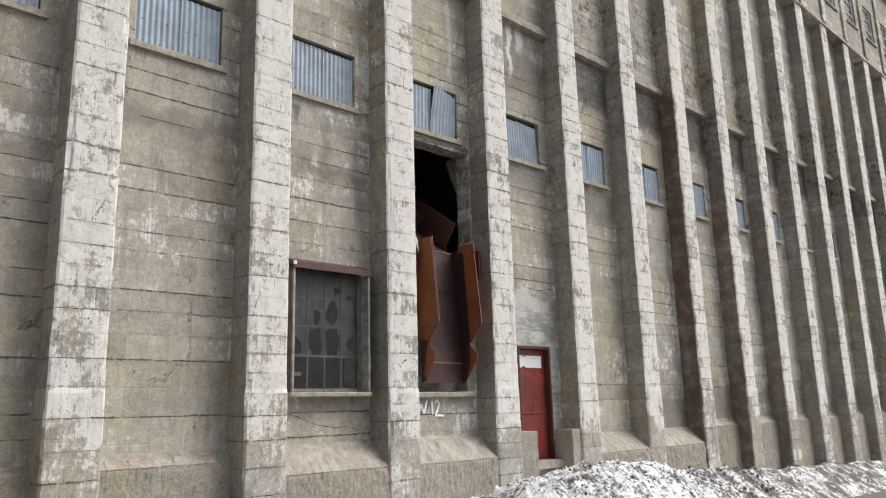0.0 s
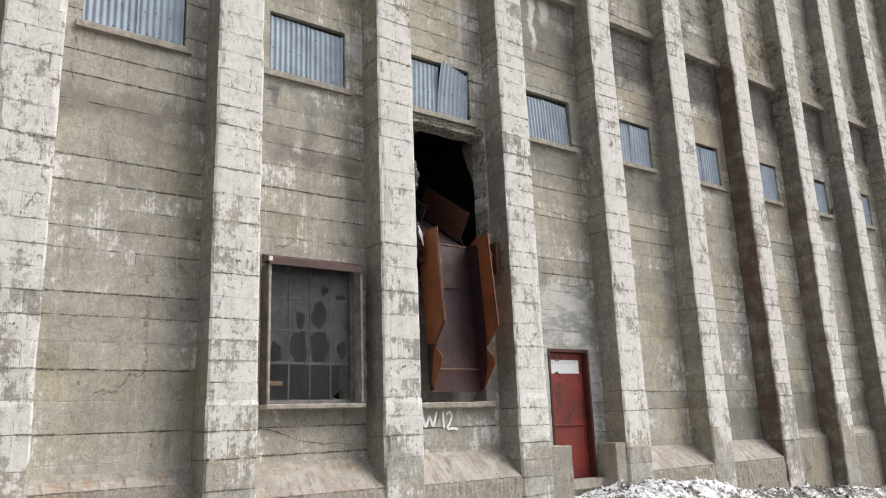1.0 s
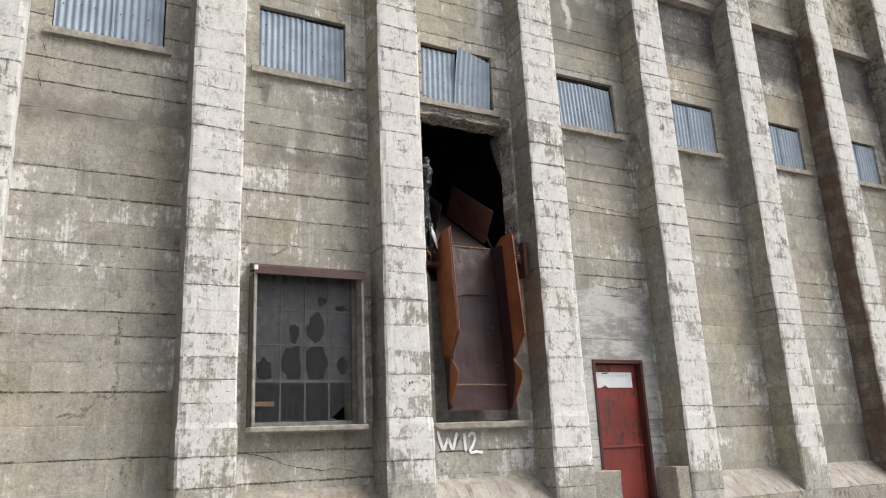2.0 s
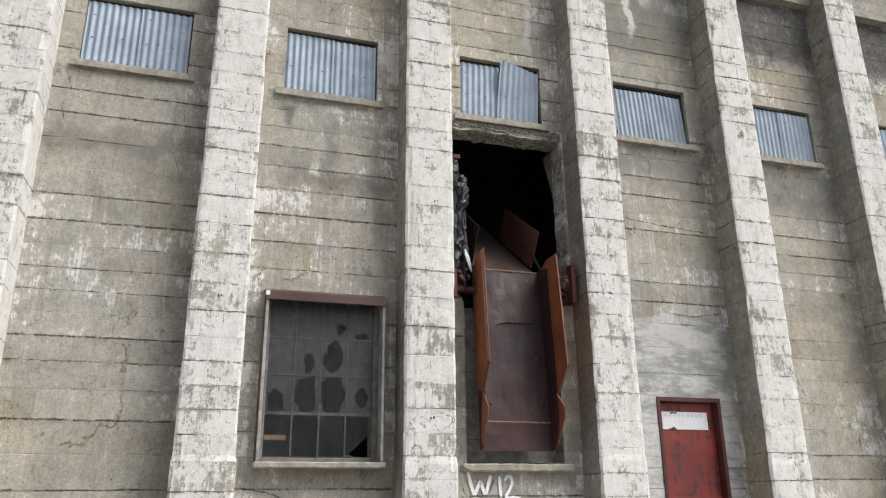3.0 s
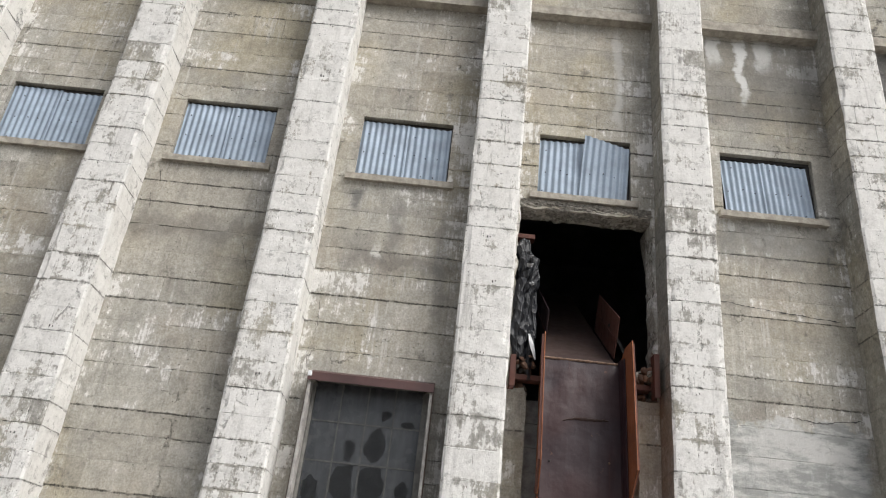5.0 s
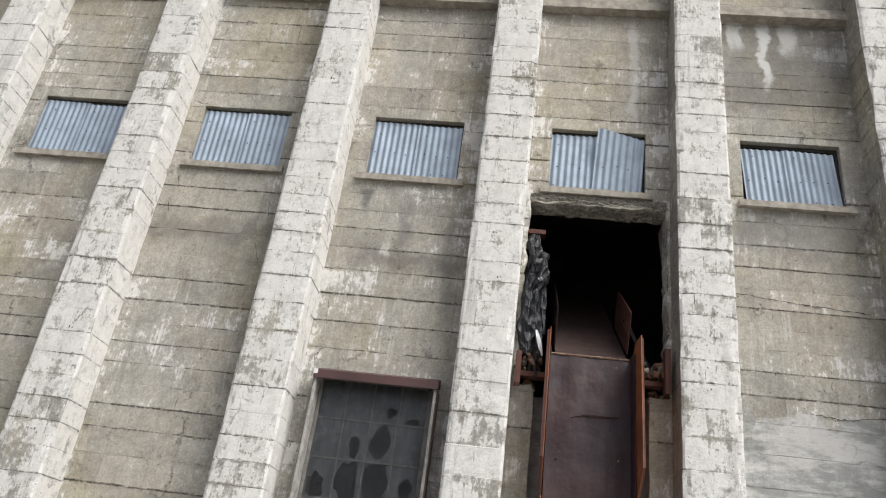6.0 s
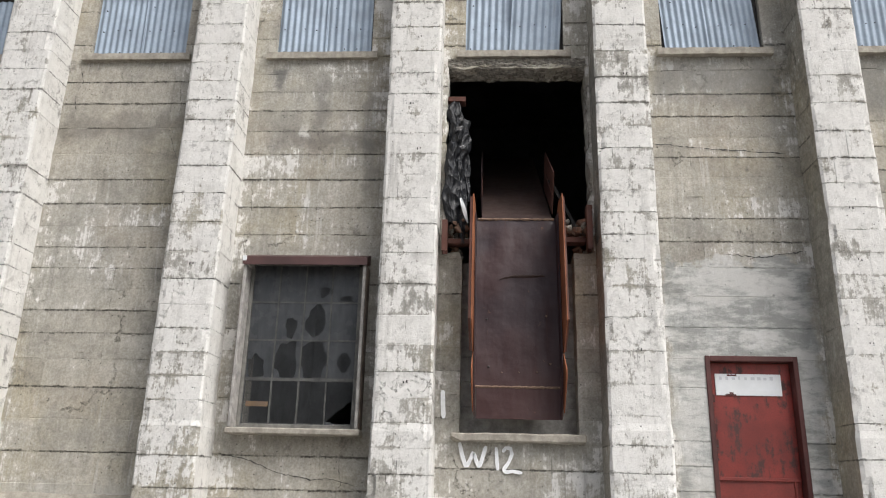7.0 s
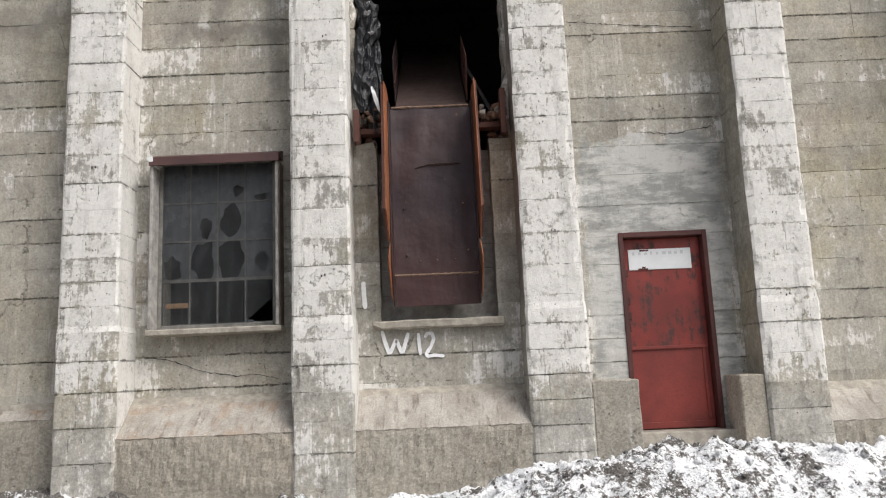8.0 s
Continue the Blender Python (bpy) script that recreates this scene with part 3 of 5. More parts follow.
def snow_bank():
    bm = bmesh.new()
    for x0, x1, step in ((-10.0, 3.5, 0.2), (3.5, 16.0, 0.032), (16.0, 30.0, 0.10), (30.0, 48.0, 0.3)):
        nx, ny = round((x1 - x0) / step), round(3.6 / step)
        rows = []
        for i in range(nx + 1):
            row = []
            for j in range(ny + 1):
                x, y = x0 + (x1 - x0) * i / nx, 5.6 + 3.6 * j / ny
                h = bank_height(x, y)
                w = min(1.0, h / 0.25)
                p = Vector((x, y, 0))
                bump = 0.11 * noise.noise(p * 1.7) + 0.075 * noise.noise(p * 4.3 + Vector((3, 0, 0))) + 0.055 * noise.noise(p * 10.0) + 0.034 * abs(noise.noise(p * 17.0)) + 0.026 * noise.noise(p * 31.0) + 0.012 * noise.noise(p * 70.0)
                row.append(bm.verts.new((x, y, base_z(x) - 0.03 + h + bump * w)))
            rows.append(row)
        for i in range(nx):
            for j in range(ny):
                bm.faces.new((rows[i][j], rows[i + 1][j], rows[i + 1][j + 1], rows[i][j + 1]))
    tagged(part("snow_bank", bm, M_SNOW, None, "ploughed bank of dirty snow mixed with gravel", True), category="snow", kind="stuff")
    r = random.Random(4)
    bm = bmesh.new()
    for n in range(700):
        x, y = r.uniform(3.6, 20) if n % 3 else r.uniform(8, 14), r.uniform(6.6, 8.8)
        h = bank_height(x, y)
        if h > 0.06:
            p = Vector((x, y, 0))
            bump = 0.11 * noise.noise(p * 1.7) + 0.075 * noise.noise(p * 4.3 + Vector((3, 0, 0))) + 0.055 * noise.noise(p * 10.0)
            rubble(bm, (x, y, base_z(x) - 0.02 + h + bump * min(1, h / 0.25)), r.choice((0.008, 0.012, 0.018, 0.028)), n)
    tagged(part("gravel", bm, M_STONE, None, "dark stones scattered over the dirty snow bank"), category="gravel", kind="stuff")
    bm = bmesh.new()
    for n in range(700):
        x, y = r.uniform(8.6, 17), r.uniform(6.6, 8.6)
        h = bank_height(x, y)
        if h > 0.2:
            p = Vector((x, y, 0))
            bump = 0.11 * noise.noise(p * 1.7) + 0.075 * noise.noise(p * 4.3 + Vector((3, 0, 0))) + 0.055 * noise.noise(p * 10.0)
            rubble(bm, (x, y, base_z(x) - 0.01 + h + bump), r.choice((0.015, 0.02, 0.03, 0.045)), n + 9000)
    tagged(part("snow_lumps", bm, M_SNOW, None, "frozen lumps of dirty snow on the bank", True), category="snow", kind="stuff")


ground_sheet()
snow_bank()

# ---- the building: pilasters, wall bays, upper storey ----
TOP = 15.15
LEDGE = 9.07      # underside of the string course
FAR = 16          # last bay


def pilaster(i):
    bm = bmesh.new()
    x0, x1 = pil_x(i), pil_x(i) + WIDE
    near = -1 <= i <= 5
    zs = course_lines(-2.2, TOP, 9.8 if near else 4.0, 0.07 if near else 0.15, i + 0.5)
    sides = 5 if near else 3
    fronts = 10 if near else 5
    cham, deep = 0.022, WALL_Y + 0.05 - PIL_Y
    ring = [("L", PIL_Y + cham + (deep - cham) * (1 - t / sides)) for t in range(sides + 1)]
    ring += [("F", x0 + cham + (WIDE - 2 * cham) * t / fronts) for t in range(fronts + 1)]
    ring += [("R", PIL_Y + cham + (deep - cham) * t / sides) for t in range(sides + 1)]
    rows = []
    for z in zs:
        row = []
        flare = 0.012 if z < 1.69 else 0.0
        wob = 0.006 * noise.noise(Vector((i * 3.0, 1, z * 0.9)))
        for j, (where, v) in enumerate(ring):
            if where == "F":
                corner = min(v - x0, x1 - v) - cham
                d = relief(v, z, i * 2.0 + 40, i + 0.5)
                chip = 0.0
                if corner < 0.005:
                    c = noise.noise(Vector((v * 9, z * 3.1, i))) + 0.5 * noise.noise(Vector((v, z * 14, i + 3)))
                    chip = max(0.0, c - 0.12) * 0.045 + 0.004
                x = v + wob + (chip - flare if v < x0 + cham + 0.005 else (flare - chip if v > x1 - cham - 0.005 else 0))
                row.append(bm.verts.new((x, PIL_Y + d + chip * 0.8 - flare, z)))
            else:
                d = relief(v * 1.3 + i, z, i * 2.0 + (41 if where == "L" else 42), i + 0.5) - flare
                row.append(bm.verts.new((x0 + d + wob if where == "L" else x1 - d + wob, v, z)))
        rows.append(row)
    for a, b in zip(rows, rows[1:]):
        for j in range(len(ring) - 1):
            # left face takes the shaded copy, right face the lit one
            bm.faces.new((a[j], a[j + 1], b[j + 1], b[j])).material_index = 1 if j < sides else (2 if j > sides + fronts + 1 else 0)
    structure("pilaster_%d" % (i + 3), bm, (M_PIL, M_PILSHADE, M_PILLIT), "tall board-marked concrete pilaster with worn whitewash", "pilaster", "facade pilasters")


def skirt(i, top, slope_z, y_front):
    """A thicker foot of the wall between two pilasters with a sloping top."""
    x0, x1 = pil_x(i) + WIDE, pil_x(i + 1)
    owner = thing("plinth_%d" % (i + 3), "rough concrete plinth with a sloping rust-tinged ledge", "plinth", "wall plinths", "structure")
    bm = bmesh.new()
    n, m = 64, 34
    rows = []
    for k in range(m + 1):
        z = -1.4 + (slope_z + 1.4) * k / m
        row = []
        for t in range(n + 1):
            x = x0 + (x1 - x0) * t / n
            d = 0.014 * noise.noise(Vector((x * 4, z * 5, i))) + 0.012 * noise.noise(Vector((x * 17, z * 9, i + 3))) + 0.008 * noise.noise(Vector((x * 19, z * 13, i + 6)))
            edge = 0.016 * noise.noise(Vector((x * 9, i, 3))) if k == m else 0.0
            row.append(bm.verts.new((x, y_front + d + (0.008 if k == m else 0), z + edge)))
        rows.append(row)
    for a, b in zip(rows, rows[1:]):
        for t in range(n):
            bm.faces.new((a[t], a[t + 1], b[t + 1], b[t]))
    part("plinth_face", bm, M_SKIRT, owner)
    bm = bmesh.new()
    rows = []
    for k in range(9):
        f = k / 8
        bend = min(1.0, f * 1.45)
        y = y_front + 0.002 + (WALL_Y + 0.006 - y_front) * f
        z = slope_z + (top - 0.10 - slope_z) * bend + 0.10 * max(0.0, (f - 0.69) / 0.31)
        rows.append([bm.verts.new((x0 + (x1 - x0) * t / n, y + 0.006 * noise.noise(Vector((t * 0.5, k * 3, i))), z + 0.012 * noise.noise(Vector((t * 0.33, k * 1.1, i + 2))))) for t in range(n + 1)])
    low = [bm.verts.new((v.co.x, v.co.y + 0.02, v.co.z - 0.035)) for v in rows[0]]
    for k, (a, b) in enumerate(zip([low] + rows, rows)):
        for t in range(n):
            bm.faces.new((a[t], a[t + 1], b[t + 1], b[t])).material_index = 1 if k > 6 else 0
    part("sloping_ledge", bm, (M_SLOPE, M_SILL), owner)


def hole_edge(x, z):
    """Broken edge of the hole that was knocked through for the chute."""
    if z < 3.5 and 8.2 < x < 9.5 and z > 1.7:
        return 0.008 * noise.noise(Vector((x, z * 9, 2))), 0.0
    if z < 1.8 or z > 6.05:
        return 0.0, 0.0
    k = 0.055
    return k * noise.noise(Vector((x * 3, z * 6.5, 4))) + 0.03 * noise.noise(Vector((x, z * 19, 8))), k * noise.noise(Vector((x * 6, z * 3, 11))) + 0.02 * noise.noise(Vector((x * 21, z, 3)))


SHUT_Z0, SHUT_Z1 = 6.15, 7.08


def shutter_x(i):
    x0 = pil_x(i) + (0.88 if i == 3 else 0.83)
    return x0, x0 + (1.20 if i == 3 else 1.22)


def wall_bay(i):
    x0, x1 = pil_x(i) + WIDE - 0.02, pil_x(i + 1) + 0.02
    a, b = shutter_x(i)
    openings = [(a, b, SHUT_Z0, SHUT_Z1)]
    near = -1 <= i <= 4
    if i == 1:
        openings.append((5.90, 7.13, 1.72, 3.46))
    if i == 2:
        openings += [(8.24, 9.48, 1.66, 3.62), (8.045, 9.69, 3.62, 5.96)]
    if i == 3:
        openings.append((10.81, 11.76, 0.40, 2.50))
    bm = bmesh.new()
    wall_panel(bm, x0, x1, -2.2, LEDGE + 0.03, WALL_Y, BACK_Y, openings, i * 2.0, 0.075 if near else 0.16, 9.0, hole_edge if i == 2 else None)
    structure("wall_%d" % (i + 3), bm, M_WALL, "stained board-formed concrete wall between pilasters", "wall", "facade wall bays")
    bm = bmesh.new()
    wall_panel(bm, x0, x1, LEDGE + 0.01, TOP, WALL_Y - 0.045, BACK_Y, [], i * 2.0 + 0.7, 0.12 if near else 0.25, 9.6)
    structure("upper_wall_%d" % (i + 3), bm, M_WALL, "weathered board-formed concrete wall above the ledge", "wall", "facade wall bays")
    bm = bmesh.new()
    n = 30
    ends = []
    for t in range(n + 1):
        x = x0 + (x1 - x0) * t / n
        c = [0.012 * noise.noise(Vector((x * 7, q * 3.0, i))) for q in range(4)]
        ends.append([bm.verts.new(p) for p in ((x, WALL_Y, LEDGE), (x, WALL_Y - 0.15 + c[0], LEDGE + c[1]), (x, WALL_Y - 0.15 + c[2], LEDGE + 0.15 + c[3]), (x, WALL_Y - 0.03, LEDGE + 0.19))])
    for p, q in zip(ends, ends[1:]):
        for s in range(3):
            bm.faces.new((p[s], q[s], q[s + 1], p[s + 1]))
    structure("ledge_%d" % (i + 3), bm, M_SILL, "projecting concrete ledge with dirty broken edge", "ledge", "facade ledges")


def upper_storey():
    """The head house wall over the pilasters, with one window in each bay."""
    for i in range(-2, FAR + 1):
        bm = bmesh.new()
        x0, x1 = pil_x(i) + WIDE / 2, pil_x(i + 1) + WIDE / 2
        wx0, wx1 = x0 + 0.62, x1 - 0.62
        wall_panel(bm, x0, x1, TOP, 19.6, PIL_Y - 0.012, BACK_Y, [(wx0, wx1, 16.45, 18.05)], i * 2.0 + 0.3, 0.3, 15.0)
        box(bm, x0 - 0.16, x0 + 0.16, PIL_Y - 0.09, PIL_Y - 0.002, TOP + 0.14, 19.6)
        box(bm, x0, x1, PIL_Y - 0.055, PIL_Y - 0.004, TOP + 0.01, TOP + 0.13)
        structure("head_wall_%d" % (i + 3), bm, M_WALL, "pale concrete upper storey wall with a small window", "wall", "upper storey walls")
        if i < 6:
            continue
        win = thing("window_%d" % (i + 40), "dark upper window with a pale frame and broken panes", "window", "upper storey windows", "structure", (wx0, PIL_Y, 16.45))
        bm = bmesh.new()
        y = PIL_Y + 0.05
        for u0, u1, w0, w1 in ((wx0, wx0 + 0.06, 16.45, 18.05), (wx1 - 0.06, wx1, 16.45, 18.05), (wx0 + 0.06, wx1 - 0.06, 16.45, 16.51), (wx0 + 0.06, wx1 - 0.06, 17.99, 18.05)):
            box(bm, u0, u1, y, y + 0.06, w0, w1)
        part("window_frame", bm, M_SIGN, win)
        for k in (1, 2):
            bm = bmesh.new()
            z = 16.45 + 1.6 * k / 3
            box(bm, wx0 + 0.06, wx1 - 0.06, y + 0.01, y + 0.04, z - 0.015, z + 0.015)
            part("bar", bm, M_SIGN, win)
        bm = bmesh.new()
        box(bm, wx0 + 0.06, wx1 - 0.06, y + 0.045, y + 0.055, 16.51, 17.99)
        part("pane", bm, M_GLASS, win)
        bm = bmesh.new()
        box(bm, wx0 - 0.06, wx1 + 0.06, PIL_Y - 0.08, PIL_Y + 0.03, 16.37, 16.45, 0.01)
        part("window_sill", bm, M_SILL, win)


for i in range(-2, FAR + 2):
    pilaster(i)
for i in range(-2, FAR + 1):
    wall_bay(i)
upper_storey()
for i, (top, sz, yf) in {1: (0.97, 0.59, 8.875), 2: (0.97, 0.575, 8.875), 4: (0.84, 0.47, 8.875), 5: (0.84, 0.47, 8.875)}.items():
    skirt(i, top, sz, yf)
for i in [k for k in range(-2, FAR + 1) if k not in (1, 2, 3, 4, 5)]:
    skirt(i, 0.98, 0.80, 9.17)


def shell():
    """The rest of the building: far ends, back, roof and floor."""
    x0, x1 = pil_x(-2) + 0.3, pil_x(FAR + 1) + 0.3
    for name, b in (("wall_back", (x0, x1, 24.0, 24.3, -2.2, 19.6)), ("wall_west", (x0 - 0.3, x0, 8.8, 24.3, -2.2, 19.6)), ("wall_east", (x1, x1 + 0.3, 8.8, 24.3, -2.2, 19.6)),
                    ("roof", (x0 - 0.4, x1 + 0.4, 8.6, 24.4, 19.6, 19.9)), ("floor", (x0, x1, BACK_Y - 0.02, 24.0, 0.15, 0.38))):
        bm = bmesh.new()
        box(bm, *b, 0.01)
        structure(name, bm, M_DARK if name == "floor" else M_WALL, {"roof": "flat concrete roof slab", "floor": "dusty dark concrete floor inside"}.get(name, "plain concrete outer wall"))
    # unseen inner walls and ceiling, added to keep the openings dark
    bm = bmesh.new()
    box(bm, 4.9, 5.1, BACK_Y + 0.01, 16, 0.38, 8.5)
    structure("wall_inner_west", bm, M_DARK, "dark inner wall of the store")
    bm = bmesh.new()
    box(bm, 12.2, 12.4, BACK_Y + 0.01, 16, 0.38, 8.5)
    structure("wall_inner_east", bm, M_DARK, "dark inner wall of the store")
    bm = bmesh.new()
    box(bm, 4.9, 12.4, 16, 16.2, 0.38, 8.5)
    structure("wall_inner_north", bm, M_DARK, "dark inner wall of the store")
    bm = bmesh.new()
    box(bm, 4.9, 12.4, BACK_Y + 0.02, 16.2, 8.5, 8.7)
    structure("ceiling", bm, M_DARK, "dark concrete ceiling, unseen, added to close off the room behind the hole")
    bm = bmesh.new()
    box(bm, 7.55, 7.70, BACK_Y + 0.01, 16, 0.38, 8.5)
    structure("wall_inner_middle", bm, M_DARK, "dark partition, unseen, added to close off the chute room")


shell()

# ---- corrugated shutters over the upper windows ----


def corrugated(x0, x1, z0, z1, y, waves, lean=0.0, swing=0.0, tilt=0.0, cut=0.0):
    """One corrugated sheet with thickness. lean: shear of the top along x; swing: how far its right top edge stands off; cut: fall of its top edge."""
    bm = bmesh.new()
    n, rows = waves * 6, 5
    grid = []
    for k in range(rows):
        f = k / (rows - 1)
        line = []
        for t in range(n + 1):
            u = t / n
            z = z0 + tilt * u + (z1 - cut * u - z0 - tilt * u) * f
            y1 = y + 0.011 * math.sin(u * waves * 2 * math.pi) - swing * f * f * (1 - u)
            line.append((x0 + (x1 - x0) * u + lean * f, y1, z))
        grid.append(line)
    for off in (0, 1):
        vs = [[bm.verts.new((x, yy + 0.003 * off, z)) for x, yy, z in row] for row in grid]
        for a, b in zip(vs, vs[1:]):
            for t in range(n):
                bm.faces.new((a[t], a[t + 1], b[t + 1], b[t]))
    return bm


def shuttered_window(i):
    a, b = shutter_x(i)
    r = random.Random(i + 60)
    win = thing("window_%d" % (i + 4), "upper window boarded with weathered corrugated metal sheets", "window", "shuttered windows", "structure", (a, WALL_Y, SHUT_Z0))
    if i == 2:
        win["label"] = "upper window boarded with corrugated metal, one sheet bent outwards"
    if i == 3:
        win["label"] = "upper window boarded with slanting corrugated metal sheets"
    bm = bmesh.new()
    n = 24
    ends = []
    sx0, sx1, zt = a - 0.07, b + (0.08 if i < 4 else 0.01), SHUT_Z0 + 0.015
    out = 0.085 if i >= 3 else 0.06
    for t in range(n + 1):
        x = sx0 + (sx1 - sx0) * t / n
        c = [0.007 * noise.noise(Vector((x * 9, q * 3.0, i + 30))) for q in range(4)]
        ends.append([bm.verts.new(p) for p in ((x, WALL_Y + 0.13, zt + 0.012), (x, WALL_Y - out + c[0], zt + c[1]), (x, WALL_Y - out + c[2], zt - 0.085 + c[3]), (x, WALL_Y + 0.03, zt - 0.08))])
    for p, q in zip(ends, ends[1:]):
        for s in range(3):
            bm.faces.new((p[s], q[s], q[s + 1], p[s + 1]))
    bm.faces.new(ends[0])
    bm.faces.new(ends[-1][::-1])
    part("window_sill", bm, M_SILL, win, "chipped concrete sill")
    bm = bmesh.new()
    y = WALL_Y + 0.08
    for u0, u1, w0, w1 in ((a, a + 0.035, zt, SHUT_Z1), (b - 0.035, b, zt, SHUT_Z1), (a + 0.035, b - 0.035, SHUT_Z1 - 0.045, SHUT_Z1)):
        box(bm, u0, u1, y, y + 0.07, w0, w1)
    part("window_frame", bm, M_DARKSTEEL, win)
    bm = bmesh.new()
    box(bm, a + 0.03, b - 0.03, y + 0.05, y + 0.06, zt, SHUT_Z1 - 0.03)
    part("backing", bm, M_DARKSTEEL, win)
    ys, mid = WALL_Y + 0.055, a + (b - a) * (0.47 if i in (2, 3) else 0.52)
    z0, z1 = zt + 0.012, SHUT_Z1 - 0.025
    lean = r.uniform(-0.01, 0.01)
    if i == 2:
        one = corrugated(a + 0.015, mid + 0.03, z0, z1 - 0.03, ys, 7, 0.02)
        two = corrugated(mid - 0.01, b - 0.05, z0 + 0.01, z1 + 0.04, ys - 0.02, 7, 0.05, 0.10, 0.0, 0.10)
    elif i == 3:
        one = corrugated(a + 0.06, mid + 0.03, z0, z1 - 0.06, ys, 7, -0.05, 0.0, 0.0, 0.0)
        two = corrugated(mid + 0.005, b - 0.02, z0 + 0.01, z1 - 0.05, ys - 0.012, 8, -0.05, 0.0, 0.0, 0.03)
    else:
        one = corrugated(a + 0.012, mid + 0.02, z0, z1 - 0.02, ys, 8, lean, r.uniform(0, 0.015))
        two = corrugated(mid - 0.01, b - 0.015, z0, z1 - 0.02 - r.uniform(0, 0.03), ys - 0.012, 7, lean, r.uniform(0, 0.015))
    sheets = [part("corrugated_sheet", one, M_ZINC, win, smooth=True), part("corrugated_sheet", two, M_ZINC, win, smooth=True)]
    if -1 <= i <= 4:
        for sheet, (ua, ub) in zip(sheets, ((a + 0.06, mid - 0.04), (mid + 0.05, b - 0.09))):
            for k in range(7):
                u = ua + (ub - ua) * (k % 3 + r.uniform(0.1, 0.7)) / 3
                w = z0 + (0.05, 0.42, 0.78)[k // 3] * (z1 - z0) + r.uniform(-0.03, 0.03)
                bm = bmesh.new()
                bmesh.ops.create_cone(bm, cap_ends=True, segments=6, radius1=0.009, radius2=0.005, depth=0.012, matrix=Matrix.Translation((u, ys - 0.034 if sheet is sheets[1] else ys - 0.014, w)) @ Matrix.Rotation(radians(90), 4, "X"))
                part("nail", bm, M_DARKSTEEL, sheet)


for i in range(-2, FAR + 1):
    shuttered_window(i)

# ---- the large ground-floor window ----


def big_window():
    x0, x1, z0, z1 = 5.85, 7.205, 1.66, 3.40     # outside of the timber box
    front, yb = 9.08, 9.272
    cols = [5.925 + 0.295 * t for t in range(5)]
    rows = [1.705, 2.176, 2.598, 3.02, 3.441]
    win = thing("window_1", "tall broken window behind wire mesh with grey wooden frame", "window", "", "structure", (x0, WALL_Y, z0))
    for name, b in (("jamb", (x0, x0 + 0.034, front, WALL_Y - 0.004, z0, z1)), ("jamb", (x1 - 0.034, x1, front, WALL_Y - 0.004, z0, z1)),
                    ("stile", (x0 + 0.034, cols[0], yb - 0.012, WALL_Y + 0.03, z0, z1 + 0.03)), ("stile", (cols[4], x1 - 0.034, yb - 0.012, WALL_Y + 0.03, z0, z1 + 0.03)),
                    ("bottom_rail", (cols[0], cols[4], yb - 0.014, WALL_Y + 0.03, z0, rows[0])), ("top_rail", (cols[0], cols[4], yb - 0.014, WALL_Y + 0.03, rows[4], rows[4] + 0.05))):
        bm = bmesh.new()
        box(bm, *b, 0.005)
        part(name, bm, M_WOOD if name == "jamb" else M_BARS, win)
    for u0, u1 in ((x0 - 0.012, x0 - 0.002), (x1 + 0.002, x1 + 0.012)):
        bm = bmesh.new()
        box(bm, u0, u1, front + 0.03, WALL_Y - 0.004, z0, z1, 0.003)
        part("side_board", bm, M_BROWNWOOD, win, "dark brown outer board of the window box")
    bm = bmesh.new()
    prism(bm, [(WALL_Y + 0.01, z1 + 0.165), (WALL_Y - 0.03, z1 + 0.165), (front - 0.025, z1 + 0.085), (front - 0.025, z1 - 0.005), (front - 0.012, z1 - 0.005), (front - 0.012, z1 + 0.045), (WALL_Y + 0.01, z1 + 0.06)], x0 - 0.006, x1 + 0.012)
    part("hood", bm, M_HOOD, win, "red-brown metal flashing over the window")
    bm = bmesh.new()
    box(bm, x0 - 0.010, x0 + 0.035, front - 0.031, front, z1 + 0.035, z1 + 0.092, 0.004)
    part("hood_end", bm, M_SIGN, win, "pale torn end of the flashing")
    bm = bmesh.new()
    box(bm, x0 - 0.02, x1 + 0.025, front - 0.025, WALL_Y + 0.05, z0 - 0.07, z0 - 0.004, 0.012)
    part("window_sill", bm, M_SILL, win, "chipped grey concrete sill")
    for x in cols[1:-1]:
        bm = bmesh.new()
        box(bm, x - 0.008, x + 0.008, yb, yb + 0.03, rows[0], rows[-1])
        part("bar", bm, M_BARS, win)
    for k, z in enumerate(rows[1:-1]):
        bm = bmesh.new()
        h = 0.017 if k == 0 else 0.008
        box(bm, cols[0], cols[-1], yb + 0.002, yb + 0.028, z - h, z + h)
        part("bar", bm, M_BARS, win)
    # panes, counted from the bottom left; size and place of the hole knocked in each
    holes = {(1, 2): (0.55, 0.36, 0.26, 0.30), (2, 2): (0.45, 0.48, 0.44, 0.46), (0, 1): (0.35, 0.30, 0.40, 0.36), (1, 1): (0.52, 0.50, 0.50, 0.62), (2, 1): (0.48, 0.52, 0.58, 0.60), (3, 1): (0.62, 0.42, 0.24, 0.30),
             (0, 0): (0.5, 0.5, 0.75, 0.75), (1, 0): (0.5, 0.5, 0.75, 0.75), (2, 0): (0.5, 0.5, 0.75, 0.75), (3, 0): (0.5, 0.5, 0.75, 0.75), (2, 3): (0.72, 0.30, 0.22, 0.16), (3, 3): (0.55, 0.10, 0.30, 0.10)}
    r = random.Random(12)
